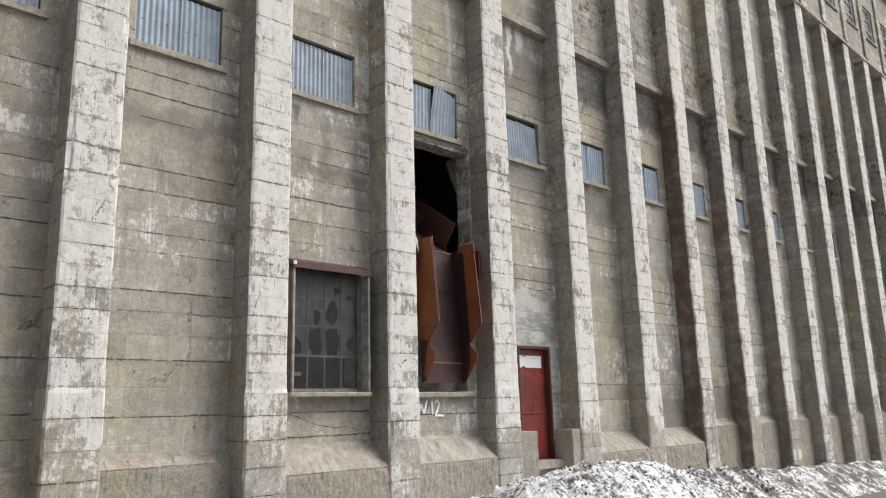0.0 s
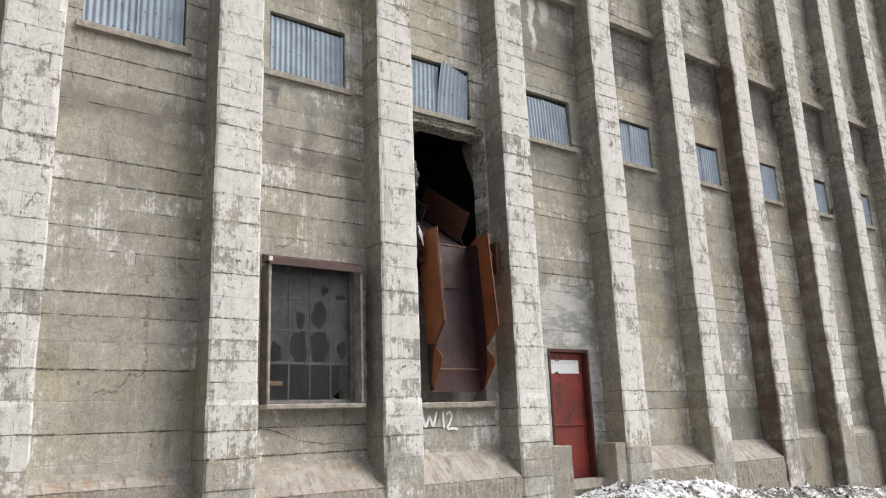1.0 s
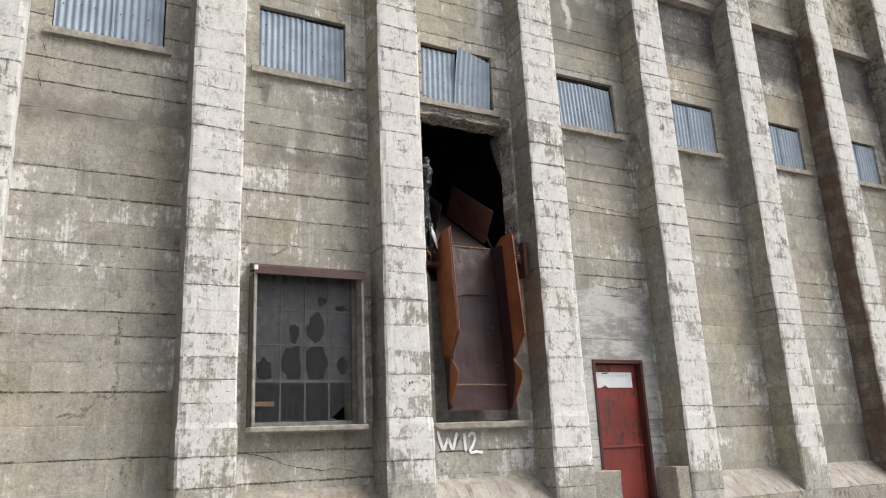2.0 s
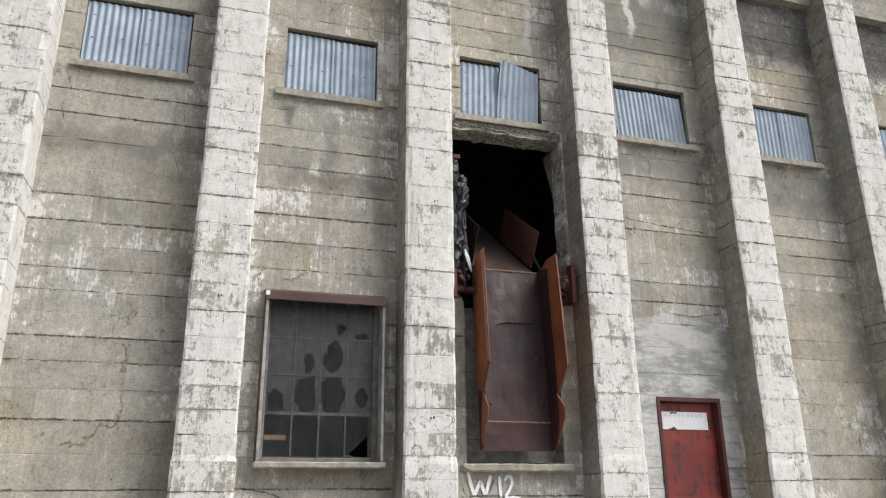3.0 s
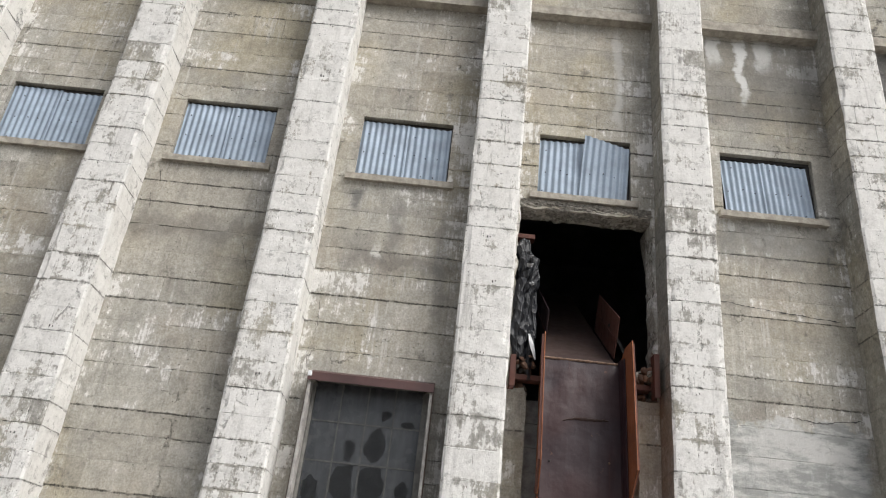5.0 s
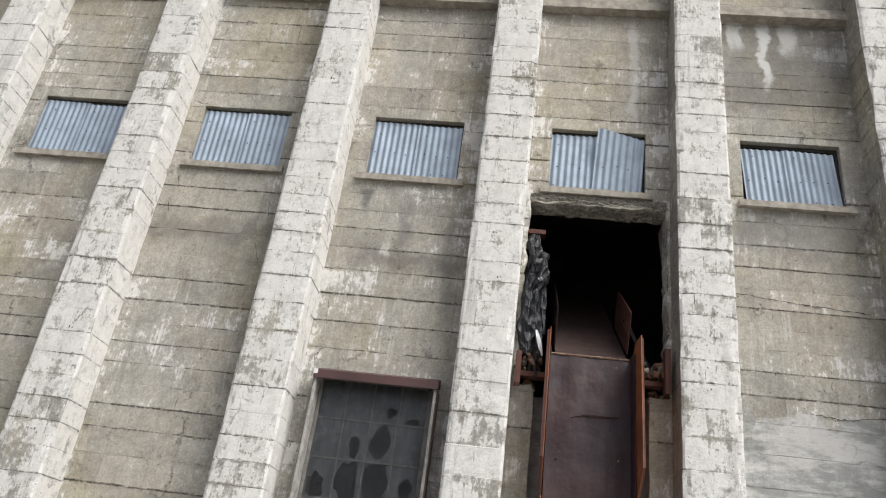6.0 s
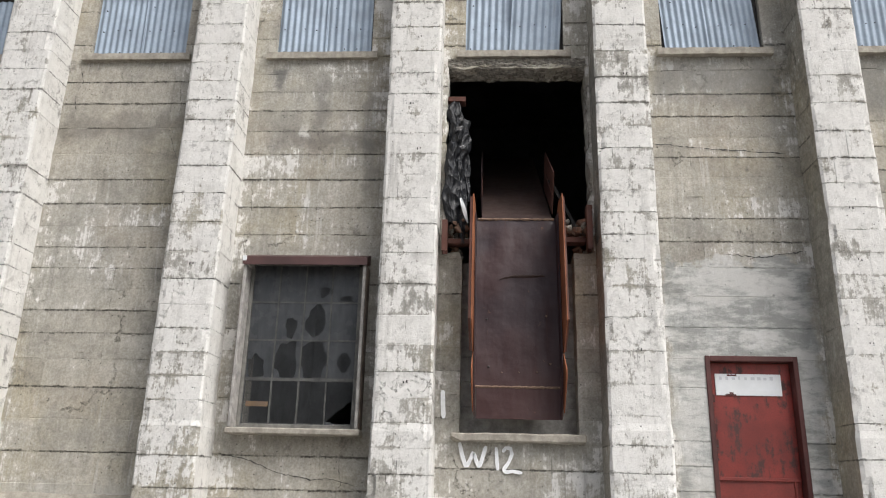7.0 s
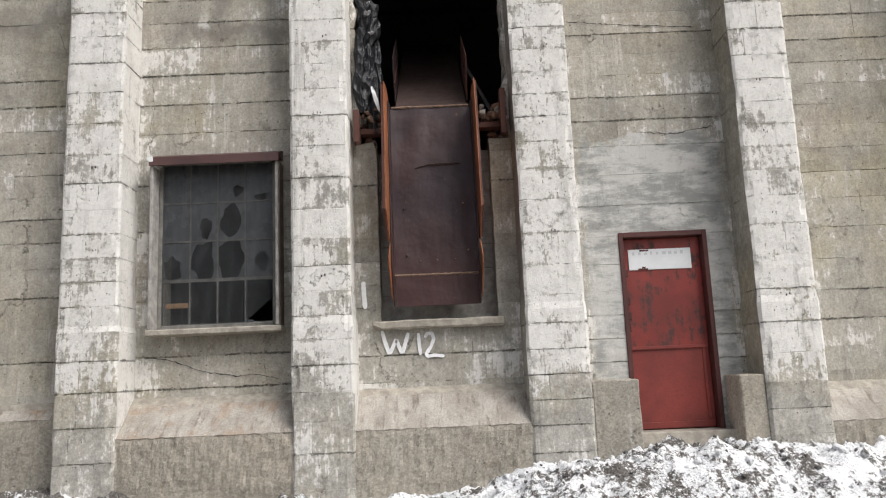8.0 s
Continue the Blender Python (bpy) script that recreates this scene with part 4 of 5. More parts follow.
    for c in range(4):
        for k in range(4):
            bm = bmesh.new()
            ax, bx, az, bz = cols[c] + 0.004, cols[c + 1] - 0.004, rows[k] + 0.004, rows[k + 1] - 0.004
            w, h = bx - ax, bz - az
            if (c, k) in holes:
                u, v, ru, rv = holes[c, k]
                n = 28
                outer, inner = [], []
                for t in range(n):
                    g = 2 * math.pi * (t + 0.5) / n
                    cx, cz = math.cos(g), math.sin(g)
                    s = 1 / max(abs(cx), abs(cz))
                    outer.append((ax + w * (0.5 + 0.5 * cx * s), az + h * (0.5 + 0.5 * cz * s)))
                    q = 0.72 + 0.40 * (noise.noise(Vector((cx * 1.6 + c * 5, cz * 1.6 + k * 7, 1))) + 0.5) * r.uniform(0.72, 1.1)
                    inner.append((ax + w * min(0.985, max(0.015, u + ru * cx * q)), az + h * min(0.985, max(0.015, v + rv * cz * q))))
                for y in (yb + 0.012, yb + 0.016):
                    vo, vi = [bm.verts.new((p, y, q)) for p, q in outer], [bm.verts.new((p, y, q)) for p, q in inner]
                    for t in range(n):
                        j = (t + 1) % n
                        bm.faces.new((vo[t], vo[j], vi[j], vi[t]))
            else:
                box(bm, ax, bx, yb + 0.012, yb + 0.016, az, bz)
            part("pane", bm, M_GLASS, win, "dirty broken pane" if (c, k) in holes else "")
    # wire mesh, torn away at the lower right corner
    bm = bmesh.new()
    ym = yb - 0.008

    def torn(x, z):
        return (x - (cols[4] - 0.30)) / 0.26 + (rows[0] - z) / 0.23 > 0 and x > cols[4] - 0.30

    def wire(xa, xb, za, zb):
        d = 0.0007
        vs = [bm.verts.new(p) for p in ((xa - d, ym, za - d), (xb + d, ym, za - d), (xb + d, ym, zb + d), (xa - d, ym, zb + d))]
        bm.faces.new(vs)
        vs = [bm.verts.new((v.co.x, ym + 0.002, v.co.z)) for v in vs]
        bm.faces.new(vs[::-1])

    nx, nz = 118, 165
    for t in range(1, nx):
        x = cols[0] + (cols[-1] - cols[0]) * t / nx + r.uniform(-0.0016, 0.0016)
        low = rows[0]
        while torn(x, low):
            low += 0.01
        wire(x, x, low, rows[-1])
    for t in range(1, nz):
        z = rows[0] + (rows[-1] - rows[0]) * t / nz
        high = cols[-1]
        while torn(high, z):
            high -= 0.01
        wire(cols[0], high, z, z)
    part("wire_mesh", bm, M_WIRE, win, "fine rusty wire mesh, torn at one corner")
    bm = bmesh.new()
    box(bm, cols[0] + 0.01, cols[0] + 0.25, WALL_Y + 0.06, WALL_Y + 0.08, rows[0] + 0.19, rows[0] + 0.245, 0.004)
    part("plank", bm, M_PLANK, win, "raw wooden plank behind the mesh")


big_window()

# ---- red door with its concrete cheeks ----


def red_door():
    x0, x1, z0, z1 = 10.81, 11.76, 0.40, 2.50
    door = thing("door_1", "worn red steel door with a white sign, closed", "door", "", "structure", (x0, WALL_Y, z0))
    yd = WALL_Y + 0.10
    for name, b in (("door_frame", (x0, x0 + 0.05, WALL_Y - 0.015, WALL_Y + 0.2, z0, z1)), ("door_frame", (x1 - 0.05, x1, WALL_Y - 0.015, WALL_Y + 0.2, z0, z1)), ("door_frame", (x0 + 0.05, x1 - 0.05, WALL_Y - 0.015, WALL_Y + 0.2, z1 - 0.055, z1))):
        bm = bmesh.new()
        box(bm, *b, 0.005)
        part(name, bm, M_FRAME, door)
    bm = bmesh.new()
    box(bm, x0 + 0.054, x1 - 0.054, yd, yd + 0.04, 1.26, z1 - 0.06, 0.003)
    leaf = part("door_leaf", bm, M_DOOR, door)
    bm = bmesh.new()
    box(bm, x0 + 0.054, x1 - 0.054, yd + 0.004, yd + 0.04, z0 + 0.02, 1.258, 0.003)
    part("lower_panel", bm, M_DOORLOW, door)
    for b in ((x0 + 0.06, x1 - 0.06, yd - 0.02, yd + 0.004, 1.245, 1.28), (x0 + 0.06, x1 - 0.06, yd - 0.012, yd + 0.003, z0 + 0.025, z0 + 0.09), (x1 - 0.13, x1 - 0.10, yd - 0.01, yd + 0.003, z0 + 0.12, 1.245), (x0 + 0.06, x0 + 0.085, yd - 0.008, yd - 0.001, 1.28, z1 - 0.07)):
        bm = bmesh.new()
        box(bm, *b, 0.004)
        part("rail", bm, M_DOORLOW, door)
    bm = bmesh.new()
    box(bm, x0 + 0.115, x0 + 0.795, yd - 0.012, yd - 0.001, 2.10, 2.325, 0.003)
    sign = part("sign_plate", bm, M_SIGN, door, "white sign board with faded lettering")
    r = random.Random(3)
    for k in range(9):
        bm = bmesh.new()
        u = x0 + 0.16 + k * 0.065
        box(bm, u, u + r.uniform(0.02, 0.04), yd - 0.0135, yd - 0.0125, 2.262, 2.262 + r.uniform(0.025, 0.04))
        part("letter_bar", bm, M_FADED, sign)
    for u, w, dz, h in ((0.24, 0.10, 2.305, 0.014), (0.21, 0.11, 2.102, 0.014), (0.255, 0.04, 2.118, 0.016)):
        bm = bmesh.new()
        n = 9
        top = [bm.verts.new((x0 + u + w * t / n, yd - 0.0135, dz + h * (0.7 + 0.5 * r.random()))) for t in range(n + 1)]
        bot = [bm.verts.new((x0 + u + w * t / n, yd - 0.0135, dz - h * 0.4 * r.random())) for t in range(n + 1)]
        for t in range(n):
            bm.faces.new((bot[t], bot[t + 1], top[t + 1], top[t]))
        part("peeled_patch", bm, M_FRAME, sign, "dark metal where the white has peeled")
    for z in (2.08, 1.78, 1.62):
        bm = bmesh.new()
        box(bm, x0 + 0.04, x0 + 0.10, yd - 0.022, yd - 0.002, z - 0.05, z + 0.03, 0.006)
        part("hasp", bm, M_FRAME, door, "rusty hasp plate")
    bm = bmesh.new()
    for k in range(5):
        rubble(bm, (x0 + 0.075, yd - 0.03, 1.58 - 0.032 * k), 0.016, k + 70)
    part("chain", bm, M_DARKSTEEL, door, "short rusty lock chain")
    bm = bmesh.new()
    box(bm, x0 + 0.02, x1 + 0.06, WALL_Y - 0.18, WALL_Y + 0.16, z0 - 0.14, z0 + 0.012, 0.012)
    part("door_sill", bm, M_SILL, door, "worn concrete threshold")

    def cheek(xa, xb, label):
        bm = bmesh.new()
        box(bm, xa, xb, PIL_Y + 0.035, WALL_Y - 0.005, -0.9, 0.955, 0.012)
        bmesh.ops.subdivide_edges(bm, edges=[e for e in bm.edges if e.calc_length() > 0.2], cuts=9, use_grid_fill=True)
        for v in bm.verts:
            v.co += Vector((noise.noise(v.co * 9), noise.noise(v.co * 9 + Vector((5, 0, 0))), noise.noise(v.co * 9 + Vector((0, 5, 0))))) * 0.011
        structure("door_cheek", bm, M_SKIRT, label, "concrete block", "door cheeks")

    cheek(10.335, 10.80, "rough pebbly concrete block beside the red door")
    cheek(11.80, 12.055, "chipped concrete block beside the red door")


red_door()

# ---- the chute hanging out of the hole ----


def metal_chute():
    xl, xr = 8.40, 9.29
    chute = thing("metal_chute", "rusted brown steel chute hanging out of the broken wall opening", "chute", at=(8.85, 9.4, 1.68))

    def sheet(name, profile, x0, x1, mat, label=""):
        """A plate across the chute that follows a (y, z) line, with 8 mm thickness and small dents."""
        bm = bmesh.new()
        pts = []
        for (ya, za), (yb, zb) in zip(profile, profile[1:]):
            n = max(2, round(math.hypot(yb - ya, zb - za) / 0.08))
            pts += [(ya + (yb - ya) * t / n, za + (zb - za) * t / n) for t in range(n)]
        pts.append(profile[-1])
        cols = 12
        for off in (0.0, 0.008):
            rows = [[bm.verts.new((x0 + (x1 - x0) * t / cols, y + off + 0.012 * noise.noise(Vector((t * 0.4, y * 2, z * 1.6))), z)) for t in range(cols + 1)] for y, z in pts]
            for a, b in zip(rows, rows[1:]):
                for t in range(cols):
                    bm.faces.new((a[t], a[t + 1], b[t + 1], b[t]))
        return part(name, bm, mat, chute, label, True)

    sheet("chute_floor", [(9.42, 4.06), (9.335, 3.35), (9.245, 2.135)], xl, xr, M_CHUTE)
    sheet("chute_lip", [(9.245, 2.135), (9.235, 1.80)], xl + 0.01, xr + 0.005, M_CHUTE)
    sheet("upper_floor", [(9.44, 4.062), (10.4, 4.72), (12.6, 6.26)], xl + 0.06, xr - 0.03, M_DUSTY)
    # bead along the joints
    for y, z, a, b in ((9.412, 4.055, xl + 0.01, xr - 0.01), (9.238, 2.13, xl, xr)):
        bm = bmesh.new()
        n = 40
        rings = []
        for t in range(n + 1):
            x = a + (b - a) * t / n
            w = 0.008 + 0.006 * noise.noise(Vector((x * 25, z, 1)))
            rings.append([bm.verts.new((x, y + w * math.cos(g), z + w * 1.5 * math.sin(g))) for g in (0, 1.57, 3.14, 4.71)])
        for p, q in zip(rings, rings[1:]):
            for s in range(4):
                bm.faces.new((p[s], q[s], q[(s + 1) % 4], p[(s + 1) % 4]))
        part("weld_bead", bm, M_WELD, chute, "pale lumpy weld seam")
    # torn dent with a bright upper edge
    bm = bmesh.new()
    n = 26
    rows = []
    for t in range(n + 1):
        u = t / n
        x, z = 8.66 + 0.50 * u, 3.32 + 0.045 * math.sin(min(1.0, u * 1.7) * 1.9) + 0.016 * noise.noise(Vector((u * 14, 1, 1)))
        h = 0.034 * math.sin(math.pi * u) * (0.6 + 0.8 * abs(noise.noise(Vector((u * 9, 5, 2))))) + 0.003
        rows.append([bm.verts.new((x, 9.336, z - h)), bm.verts.new((x, 9.312 - 0.012 * math.sin(math.pi * u), z)), bm.verts.new((x, 9.332, z + 0.012 + 0.006 * noise.noise(Vector((u * 30, 4, 1)))))])
    for p, q in zip(rows, rows[1:]):
        for s in range(2):
            bm.faces.new((p[s], q[s], q[s + 1], p[s + 1]))
    part("torn_dent", bm, M_DUSTY, chute, "torn dent with bare edge", True)

    def side(name, outline, x, out, mat, thick=0.010, label=""):
        """A side plate from (y, z) corners; out: sideways flare per metre towards the front."""
        bm = bmesh.new()
        a = [bm.verts.new((x + out * (9.2 - y), y, z)) for y, z in outline]
        b = [bm.verts.new((x + out * (9.2 - y) + thick, y, z)) for y, z in outline]
        bm.faces.new(a)
        bm.faces.new(b[::-1])
        for i in range(len(a)):
            j = (i + 1) % len(a)
            bm.faces.new((a[i], b[i], b[j], a[j]))
        return part(name, bm, mat, chute, label)

    for s, x in ((-1, xl - 0.012), (1, xr + 0.002)):
        side("side_plate", [(9.43, 4.09), (9.14, 4.04), (9.03, 2.55), (9.04, 2.15), (9.13, 1.83), (9.245, 1.80), (9.255, 2.135)], x, 0.0, M_CHUTE)
        side("wear_plate", [(9.42, 4.0), (9.16, 4.17), (8.90, 4.17), (8.765, 2.75), (9.03, 2.46), (9.28, 2.50)], x + s * 0.012, s * 0.05, M_RUST, label="orange rusted wear plate")
        side("wear_plate", [(9.07, 2.46), (8.88, 2.27), (8.89, 2.18), (9.12, 1.86), (9.18, 1.93)], x + s * 0.012, s * 0.05, M_RUST, label="orange rusted wear plate")
        # folded rim of the wear plate
        bm = bmesh.new()
        f = 0.028
        for (ya, za), (yb, zb) in (((8.905, 4.14), (8.77, 2.76)), ((8.77, 2.76), (9.02, 2.475))):
            q = []
            for y, z in ((ya, za), (yb, zb)):
                xx = x + s * 0.012 + s * 0.05 * (9.2 - y)
                q.append([bm.verts.new((xx + dx, y + dy, z)) for dx, dy in ((-0.004, 0), (s * f, 0.004), (s * f, 0.016), (-0.004, 0.012))])
            for k in range(4):
                bm.faces.new((q[0][k], q[1][k], q[1][(k + 1) % 4], q[0][(k + 1) % 4]))
        part("rim", bm, M_BEAM, chute)
        # side walls of the upper run inside the hole
        side("upper_side_plate", [(9.56, 4.17), (9.27, 4.58), (10.40, 5.36), (10.69, 4.95)], (xl + 0.045) if s < 0 else (xr - 0.02), 0.0, M_BEAM if s > 0 else M_CHUTE, label="rusted side plate of the upper run")
        side("upper_seam", [(9.445, 4.34), (9.43, 4.36), (10.54, 5.16), (10.555, 5.14)], ((xl + 0.045) if s < 0 else (xr - 0.02)) - 0.006, 0.0, M_BEAM, 0.022)
    r = random.Random(8)
    for k, (x, z) in enumerate(((8.52, 2.86), (9.16, 2.90), (8.54, 2.34), (9.19, 2.38), (8.68, 2.28), (8.86, 2.285), (9.05, 2.29))):
        bm = bmesh.new()
        bmesh.ops.create_cone(bm, cap_ends=True, segments=8, radius1=0.013 if k < 4 else 0.008, radius2=0.009 if k < 4 else 0.006, depth=0.012, matrix=Matrix.Translation((x, 9.298 - (2.93 - z) * 0.074 - 0.012, z)) @ Matrix.Rotation(radians(90), 4, "X"))
        part("bolt", bm, M_WELD if k in (1, 3, 4, 5, 6) else M_DARKSTEEL, chute)


metal_chute()


def channel_beam(name_label, place, length, along):
    """A rusted channel section with two flanges."""
    beam = thing("steel_beam", name_label, "beam", "chute brackets", at=place)
    x, y, z = place
    for nm, b in (("web", (0, 0.012, 0.0, 0.12, 0, length)), ("flange", (0, 0.06, -0.012, 0.0, 0, length)), ("flange", (0, 0.06, 0.12, 0.132, 0, length))):
        bm = bmesh.new()
        if along == "z":
            box(bm, x + b[0], x + b[1], y + b[2], y + b[3], z + b[4], z + b[5], 0.003)
        else:
            box(bm, x + b[4], x + b[5], y + b[2], y + b[3], z + b[0], z + b[1], 0.003)
        part(nm, bm, M_BEAM, beam)


# brackets carrying the chute, their ends against the pilasters
channel_beam("short rusted upright channel beside the pilaster", (9.60, 9.06, 3.60), 0.50, "z")
channel_beam("short rusted upright channel beside the pilaster", (8.02, 9.08, 3.57), 0.36, "z")
channel_beam("short rusted channel stub at the top of the hole", (8.03, 9.40, 5.56), 0.22, "x")
channel_beam("rusted horizontal channel under the rubble", (9.32, 9.22, 3.72), 0.28, "x")
channel_beam("rusted horizontal channel under the rubble", (8.08, 9.24, 3.70), 0.31, "x")


def rubble_heap(x0, x1, y0, y1, z, count, seed, label):
    heap = thing("rubble_heap", label, "rubble", "rubble on the ledges", at=((x0 + x1) / 2, (y0 + y1) / 2, z))
    r = random.Random(seed)
    for k in range(count):
        bm = bmesh.new()
        s = r.uniform(0.022, 0.07)
        f = k / count
        rubble(bm, (r.uniform(x0 + s, x1 - s), r.uniform(y0, y1), z + 0.02 + f * 0.22 * r.random() + s * 0.4), s, seed * 100 + k)
        part("fragment", bm, M_ROUGH if k % 3 == 0 else M_BRICK, heap)


rubble_heap(9.34, 9.68, 9.16, 9.6, 3.80, 44, 5, "broken brick and concrete lying on the wall stub")
rubble_heap(8.04, 8.33, 9.16, 9.6, 3.79, 34, 6, "broken concrete lying on the wall stub")
rubble_heap(9.46, 9.68, 9.33, 9.6, 3.60, 9, 7, "crumbled concrete on top of the wall remnant")
rubble_heap(8.05, 8.26, 9.33, 9.6, 3.60, 9, 8, "crumbled concrete on top of the wall remnant")


def old_window_back():
    """Dark boarding behind the chute in the old window opening."""
    win = thing("window_2", "old window opening behind the chute, boarded dark", "window", "", "structure", (8.24, 9.5, 1.66))
    for k in range(7):
        bm = bmesh.new()
        z = 1.68 + k * 0.27
        box(bm, 8.2, 9.52, 9.55, 9.575, z, z + 0.266, 0.004)
        part("board", bm, M_WOOD, win)
    bm = bmesh.new()
    box(bm, 8.15, 9.54, WALL_Y - 0.13, 9.56, 1.565, 1.655, 0.016)
    bmesh.ops.subdivide_edges(bm, edges=[e for e in bm.edges if e.calc_length() > 0.3], cuts=14, use_grid_fill=True)
    for v in bm.verts:
        v.co += Vector((0, noise.noise(v.co * 8), noise.noise(v.co * 8 + Vector((3, 1, 0))))) * 0.010
        if v.co.x < 8.24 and v.co.y < WALL_Y:
            v.co.z += (8.24 - v.co.x) * 0.5 if v.co.z < 1.61 else 0
    part("window_sill", bm, M_SILL, win, "thick chipped concrete sill")

    def broken(name, start, along, length, out, key, label, steps=70):
        """A hacked concrete edge from start along one way; out: the way its face looks."""
        bm = bmesh.new()
        m = 16
        rows = []
        for k in range(m + 1):
            g = k / m
            row = []
            for t in range(steps + 1):
                u = length * t / steps
                p = Vector((u, g * 0.35, key))
                d = 0.030 * noise.noise(p * 4.0) + 0.026 * noise.noise(p * 11.0) + 0.016 * noise.noise(p * 27.0) + 0.008 * noise.noise(p * 60.0)
                soft = max(0.0, 0.16 - g) * 0.35
                row.append(bm.verts.new(Vector(start) + along * u + Vector((0, 0.33 * g, 0)) + out * (d - soft)))
            rows.append(row)
        for a, b in zip(rows, rows[1:]):
            for t in range(steps):
                bm.faces.new((a[t], a[t + 1], b[t + 1], b[t]))
        part(name, bm, M_ROUGH, win, label)

    up, side = Vector((0, 0, 1)), Vector((1, 0, 0))
    broken("broken_edge", (8.03, WALL_Y - 0.005, 3.58), up, 2.33, side, 1.0, "hacked concrete edge with bare aggregate")
    broken("broken_edge", (9.70, WALL_Y - 0.005, 3.58), up, 2.33, -side, 2.0, "hacked concrete edge with bare aggregate")
    broken("broken_edge", (8.03, WALL_Y - 0.005, 3.61), side, 0.22, up, 3.0, "hacked concrete edge with bare aggregate", 12)
    broken("broken_edge", (9.47, WALL_Y - 0.005, 3.61), side, 0.21, up, 4.0, "hacked concrete edge with bare aggregate", 12)
    broken("broken_lintel", (8.03, WALL_Y - 0.005, 5.95), side, 1.67, -up, 5.0, "hacked-off concrete edge above the hole")
    bm = bmesh.new()
    n, m = 80, 16
    rows = []
    for k in range(m + 1):
        g = k / m
        row = []
        for t in range(n + 1):
            p = Vector((1.65 * t / n, g * 0.3, 8.0))
            d = 0.018 * noise.noise(p * 7) + 0.016 * noise.noise(p * 19) + 0.008 * noise.noise(p * 45)
            row.append(bm.verts.new((8.03 + 1.65 * t / n, WALL_Y - 0.018 + d + 0.03 * g * g, 6.07 - 0.115 * g)))
        rows.append(row)
    for a, b in zip(rows, rows[1:]):
        for t in range(n):
            bm.faces.new((a[t], a[t + 1], b[t + 1], b[t]))
    part("hacked_face", bm, M_ROUGH, win, "rough concrete beam face above the hole")
    bm = bmesh.new()
    prism(bm, [(9.60, 5.99), (9.92, 5.99), (9.88, 5.84), (9.72, 5.45), (9.62, 5.24), (9.60, 5.24)], 9.70, 9.85)
    part("corner_fin", bm, M_ROUGH, win, "broken concrete fin in the corner of the hole")
    bm = bmesh.new()
    box(bm, -0.02, 0.02, -0.02, 0.02, 0, 0.75, 0.003, Matrix.Translation((9.60, 9.78, 4.02)) @ Matrix.Rotation(radians(-26), 4, "Y"))
    part("brace", bm, M_DARKSTEEL, win, "dark diagonal steel brace inside the hole")


old_window_back()


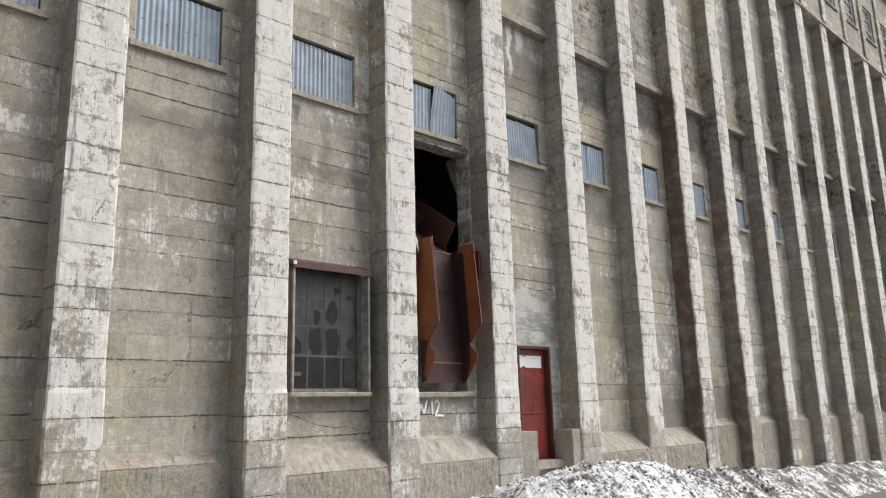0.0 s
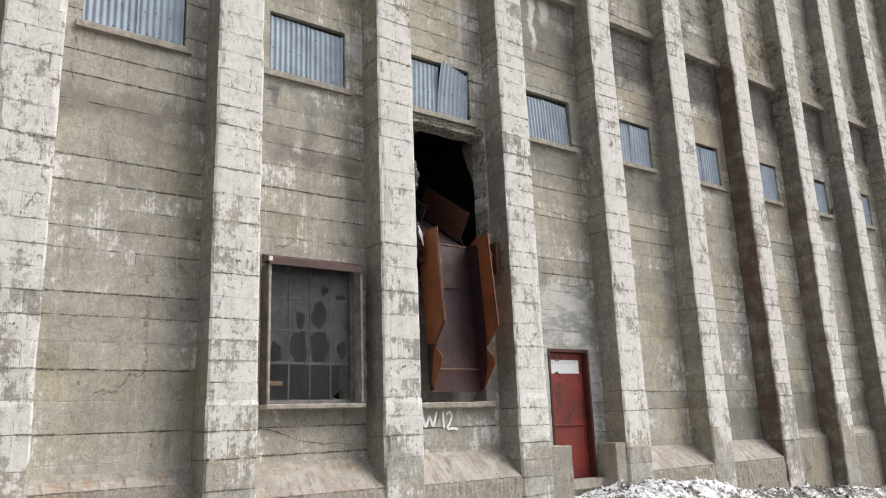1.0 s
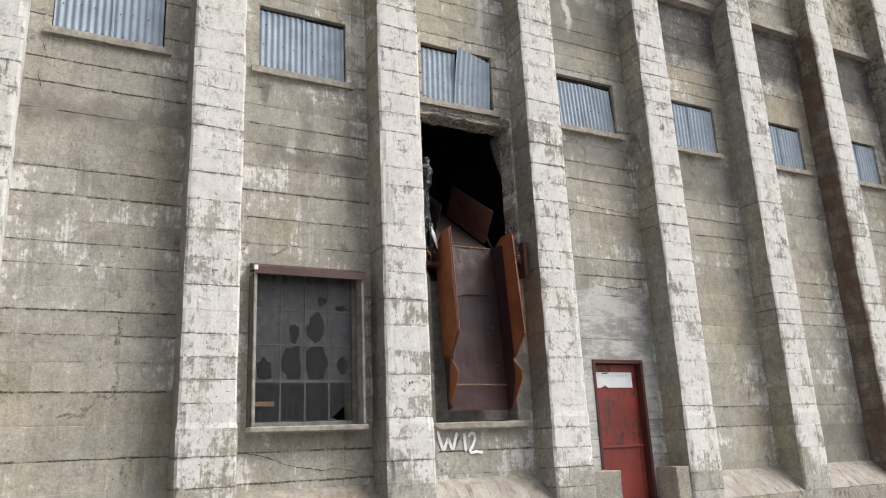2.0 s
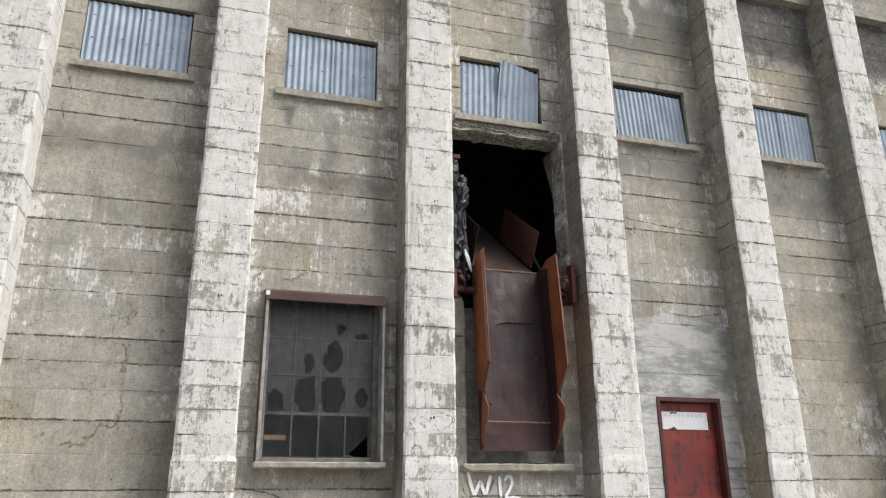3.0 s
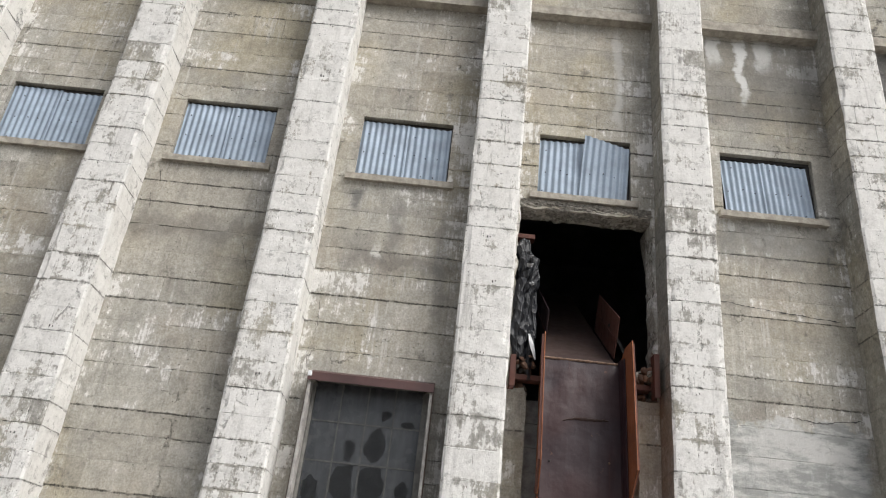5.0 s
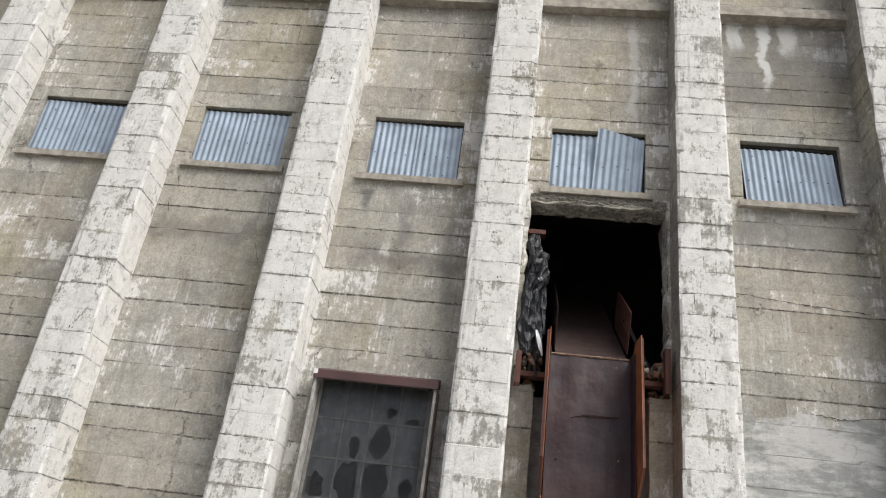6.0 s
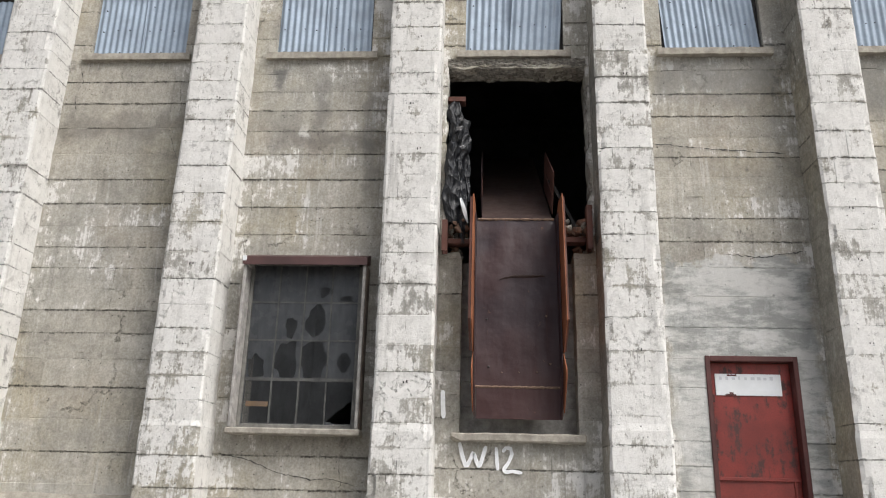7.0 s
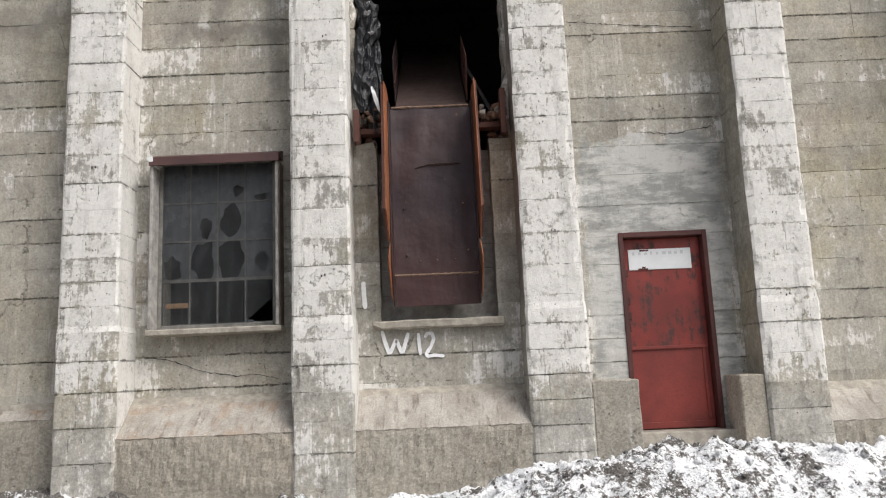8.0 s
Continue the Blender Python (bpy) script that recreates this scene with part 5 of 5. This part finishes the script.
def hanging_sheeting():
    """Torn black sheeting caught on the broken edge."""
    tarp = thing("torn_sheeting", "torn black plastic sheeting hanging from the broken edge", "sheeting", at=(8.2, 9.4, 3.9))
    folds = ((8.13, 9.36, 5.50, 4.75, 0.24, 0.02), (8.20, 9.30, 5.25, 4.60, 0.20, 0.05), (8.11, 9.28, 4.95, 3.95, 0.20, 0.01), (8.18, 9.32, 4.90, 3.95, 0.22, 0.02), (8.27, 9.38, 4.95, 4.25, 0.11, 0.02), (8.24, 9.24, 4.30, 3.70, 0.08, 0.0))
    for k, (x, y, top, low, w, drift) in enumerate(folds):
        bm = bmesh.new()
        n, m = 22, 46
        rows = []
        for a in range(m + 1):
            f = a / m
            z = top + (low - top) * f
            ww = w * (0.5 + 0.5 * math.sin(0.25 + f * 2.6)) * (1.0 + 0.45 * noise.noise(Vector((k * 3.0, f * 4, 7))))
            row = []
            for t in range(n):
                g = 2 * math.pi * t / n
                p = Vector((math.cos(g) * 1.3 + k * 5, math.sin(g) * 1.3, f * 3.2))
                crease = 0.55 + 0.55 * noise.noise(Vector((p.x * 1.2, p.y * 1.2, p.z * 0.8))) + 0.42 * noise.noise(Vector((p.x * 3.4 + p.z * 0.6, p.y * 3.4, p.z * 0.7))) + 0.16 * noise.noise(Vector((p.x * 7, p.y * 7 + p.z, p.z * 2.0)))
                q = ww * 0.5 * (0.30 + max(0.1, crease))
                row.append(bm.verts.new((x + drift * math.sin(f * 4 + k) + q * math.cos(g), y + 0.8 * q * math.sin(g), z + 0.02 * noise.noise(p * 2.2))))
            rows.append(row)
        for a, b in zip(rows, rows[1:]):
            for t in range(n):
                bm.faces.new((a[t], a[(t + 1) % n], b[(t + 1) % n], b[t]))
        part("fold", bm, M_TARP, tarp, smooth=True)
    for x, y, z, s in ((8.19, 9.20, 5.10, 0.05), (8.23, 9.22, 4.88, 0.035), (8.21, 9.2, 5.22, 0.03)):
        bm = bmesh.new()
        rubble(bm, (x, y, z), s, int(z * 50))
        bmesh.ops.subdivide_edges(bm, edges=bm.edges[:], cuts=2, use_grid_fill=True)
        for v in bm.verts:
            v.co += Vector((noise.noise(v.co * 30), noise.noise(v.co * 33), noise.noise(v.co * 37))) * 0.02
        part("pale_scrap", bm, M_RAG, tarp, "pale crumpled scrap")
    rag = thing("rag", "white torn rag hanging beside the chute", "rag", at=(8.28, 9.15, 3.9))
    bm = bmesh.new()
    rows = []
    for a in range(13):
        f = a / 12
        ww = 0.020 * math.sin(math.pi * min(1, f * 0.85 + 0.12)) + 0.004
        rows.append([bm.verts.new((8.22 + 0.08 * f + (u - 0.5) * 2 * ww, 9.16 + 0.02 * noise.noise(Vector((u * 3, f * 4, 2))), 4.22 - 0.30 * f)) for u in (0, 0.33, 0.66, 1)])
    for a, b in zip(rows, rows[1:]):
        for t in range(3):
            bm.faces.new((a[t], a[t + 1], b[t + 1], b[t]))
    part("cloth", bm, M_SIGN, rag, smooth=True)


hanging_sheeting()


def sprayed_stroke(parent, pts, wide):
    """One sprayed line along (x, z) points, with soft round ends."""
    bm = bmesh.new()
    fine = []
    for (xa, za), (xb, zb) in zip(pts, pts[1:]):
        n = max(2, int(math.hypot(xb - xa, zb - za) / 0.012))
        fine += [(xa + (xb - xa) * t / n, za + (zb - za) * t / n) for t in range(n)]
    fine.append(pts[-1])
    left, right = [], []
    for k, (x, z) in enumerate(fine):
        xa, za = fine[max(0, k - 1)]
        xb, zb = fine[min(len(fine) - 1, k + 1)]
        d = math.hypot(xb - xa, zb - za) or 1
        nx, nz = -(zb - za) / d, (xb - xa) / d
        end = min(k, len(fine) - 1 - k)
        w = wide * min(1.0, 0.55 + 0.25 * end) * (1 + 0.18 * noise.noise(Vector((x * 30, z * 30, 2))))
        y = WALL_Y - 0.018
        left.append(bm.verts.new((x + nx * w, y, z + nz * w)))
        right.append(bm.verts.new((x - nx * w, y, z - nz * w)))
    for k in range(len(fine) - 1):
        bm.faces.new((left[k], left[k + 1], right[k + 1], right[k]))
    part("stroke", bm, M_SPRAY, parent)


graffiti = thing("graffiti", "white sprayed marking W12 on the concrete wall", "graffiti", at=(8.5, WALL_Y - 0.016, 1.4))
sprayed_stroke(graffiti, [(8.245, 1.56), (8.27, 1.45), (8.31, 1.33), (8.33, 1.335), (8.39, 1.46), (8.395, 1.45), (8.44, 1.33), (8.46, 1.335), (8.52, 1.53)], 0.020)
sprayed_stroke(graffiti, [(8.625, 1.52), (8.63, 1.42), (8.64, 1.29)], 0.018)
sprayed_stroke(graffiti, [(8.69, 1.47), (8.72, 1.515), (8.77, 1.51), (8.785, 1.45), (8.75, 1.37), (8.70, 1.30), (8.72, 1.275), (8.79, 1.285), (8.89, 1.27)], 0.018)
sprayed_stroke(graffiti, [(8.06, 2.09), (8.065, 1.95), (8.075, 1.80)], 0.024)


def crack(pts, wide, key):
    """A jagged open crack along (x, z) points of the wall face, as a thin dark cleft."""
    bm = bmesh.new()
    fine = []
    for (xa, za), (xb, zb) in zip(pts, pts[1:]):
        n = max(2, int(math.hypot(xb - xa, zb - za) / 0.02))
        for t in range(n):
            x, z = xa + (xb - xa) * t / n, za + (zb - za) * t / n
            fine.append((x + 0.010 * noise.noise(Vector((x * 25, z * 25, key))), z + 0.014 * noise.noise(Vector((x * 22, z * 22, key + 5)))))
    fine.append(pts[-1])
    rows = []
    for k, (x, z) in enumerate(fine):
        w = wide * (0.35 + abs(noise.noise(Vector((x * 18, z * 18, key + 9)))) * 1.6) * min(1.0, 0.2 + 0.2 * min(k, len(fine) - 1 - k))
        rows.append([bm.verts.new((x + dx, WALL_Y - 0.011, z + dz)) for dx, dz in ((-w * 0.4, -w), (w * 0.4, w))])
    for p, q in zip(rows, rows[1:]):
        bm.faces.new((p[0], q[0], q[1], p[1]))
    owner = thing("crack", "jagged dark crack in the concrete wall", "crack", "wall cracks", "structure", (pts[0][0], WALL_Y, pts[0][1]))
    part("cleft", bm, M_DARKSTEEL, owner)


crack([(5.72, 1.40), (6.05, 1.34), (6.35, 1.22), (6.75, 1.15), (6.9, 1.17), (7.2, 1.10)], 0.0045, 1)
crack([(7.02, 1.56), (7.0, 1.3), (7.03, 1.12), (6.93, 0.98)], 0.003, 2)
crack([(4.9, 7.2), (4.97, 7.05), (4.93, 6.8)], 0.006, 3)
crack([(4.75, 5.75), (4.80, 5.4), (4.72, 5.05), (4.85, 4.7)], 0.0045, 4)
crack([(5.77, 4.55), (5.80, 4.1), (5.74, 3.75), (5.78, 3.55)], 0.0045, 5)
crack([(3.36, 7.15), (3.5, 7.1), (3.62, 7.14)], 0.005, 6)
crack([(3.45, 6.0), (3.52, 5.8), (3.44, 5.6), (3.5, 5.35)], 0.006, 7)
crack([(10.4, 4.95), (10.8, 4.90), (11.3, 4.86), (11.9, 4.82)], 0.006, 8)
crack([(11.1, 3.62), (11.5, 3.58), (12.0, 3.66)], 0.006, 9)


def form_ties(i):
    """Rusty stubs of the form ties, in pairs up the face of a pilaster."""
    owner = bpy.data.objects["pilaster_%d" % (i + 3)]
    r = random.Random(i + 200)
    bm = bmesh.new()
    box(bm, -0.006, 0.006, -0.002, 0.03, -0.011, 0.011, 0.002)
    finish(bm)
    me = bpy.data.meshes.new("form_tie")
    bm.to_mesh(me)
    bm.free()
    me.materials.append(M_DARKSTEEL)
    z = 0.75 + r.uniform(0, 0.3)
    while z < 9.5:
        if r.random() < 0.85:
            x = pil_x(i) + 0.30 + r.uniform(-0.08, 0.08)
            for dx in (0.0, 0.034):
                ob = new("form_tie", me)
                ob.parent = owner
                ob.location = (x + dx, PIL_Y - 0.001, z + r.uniform(-0.012, 0.012))
                ob.scale = (1, 1, r.uniform(0.6, 1.3))
        z += COURSE * r.choice((2, 3, 3, 4))


for i in range(0, 6):
    form_ties(i)
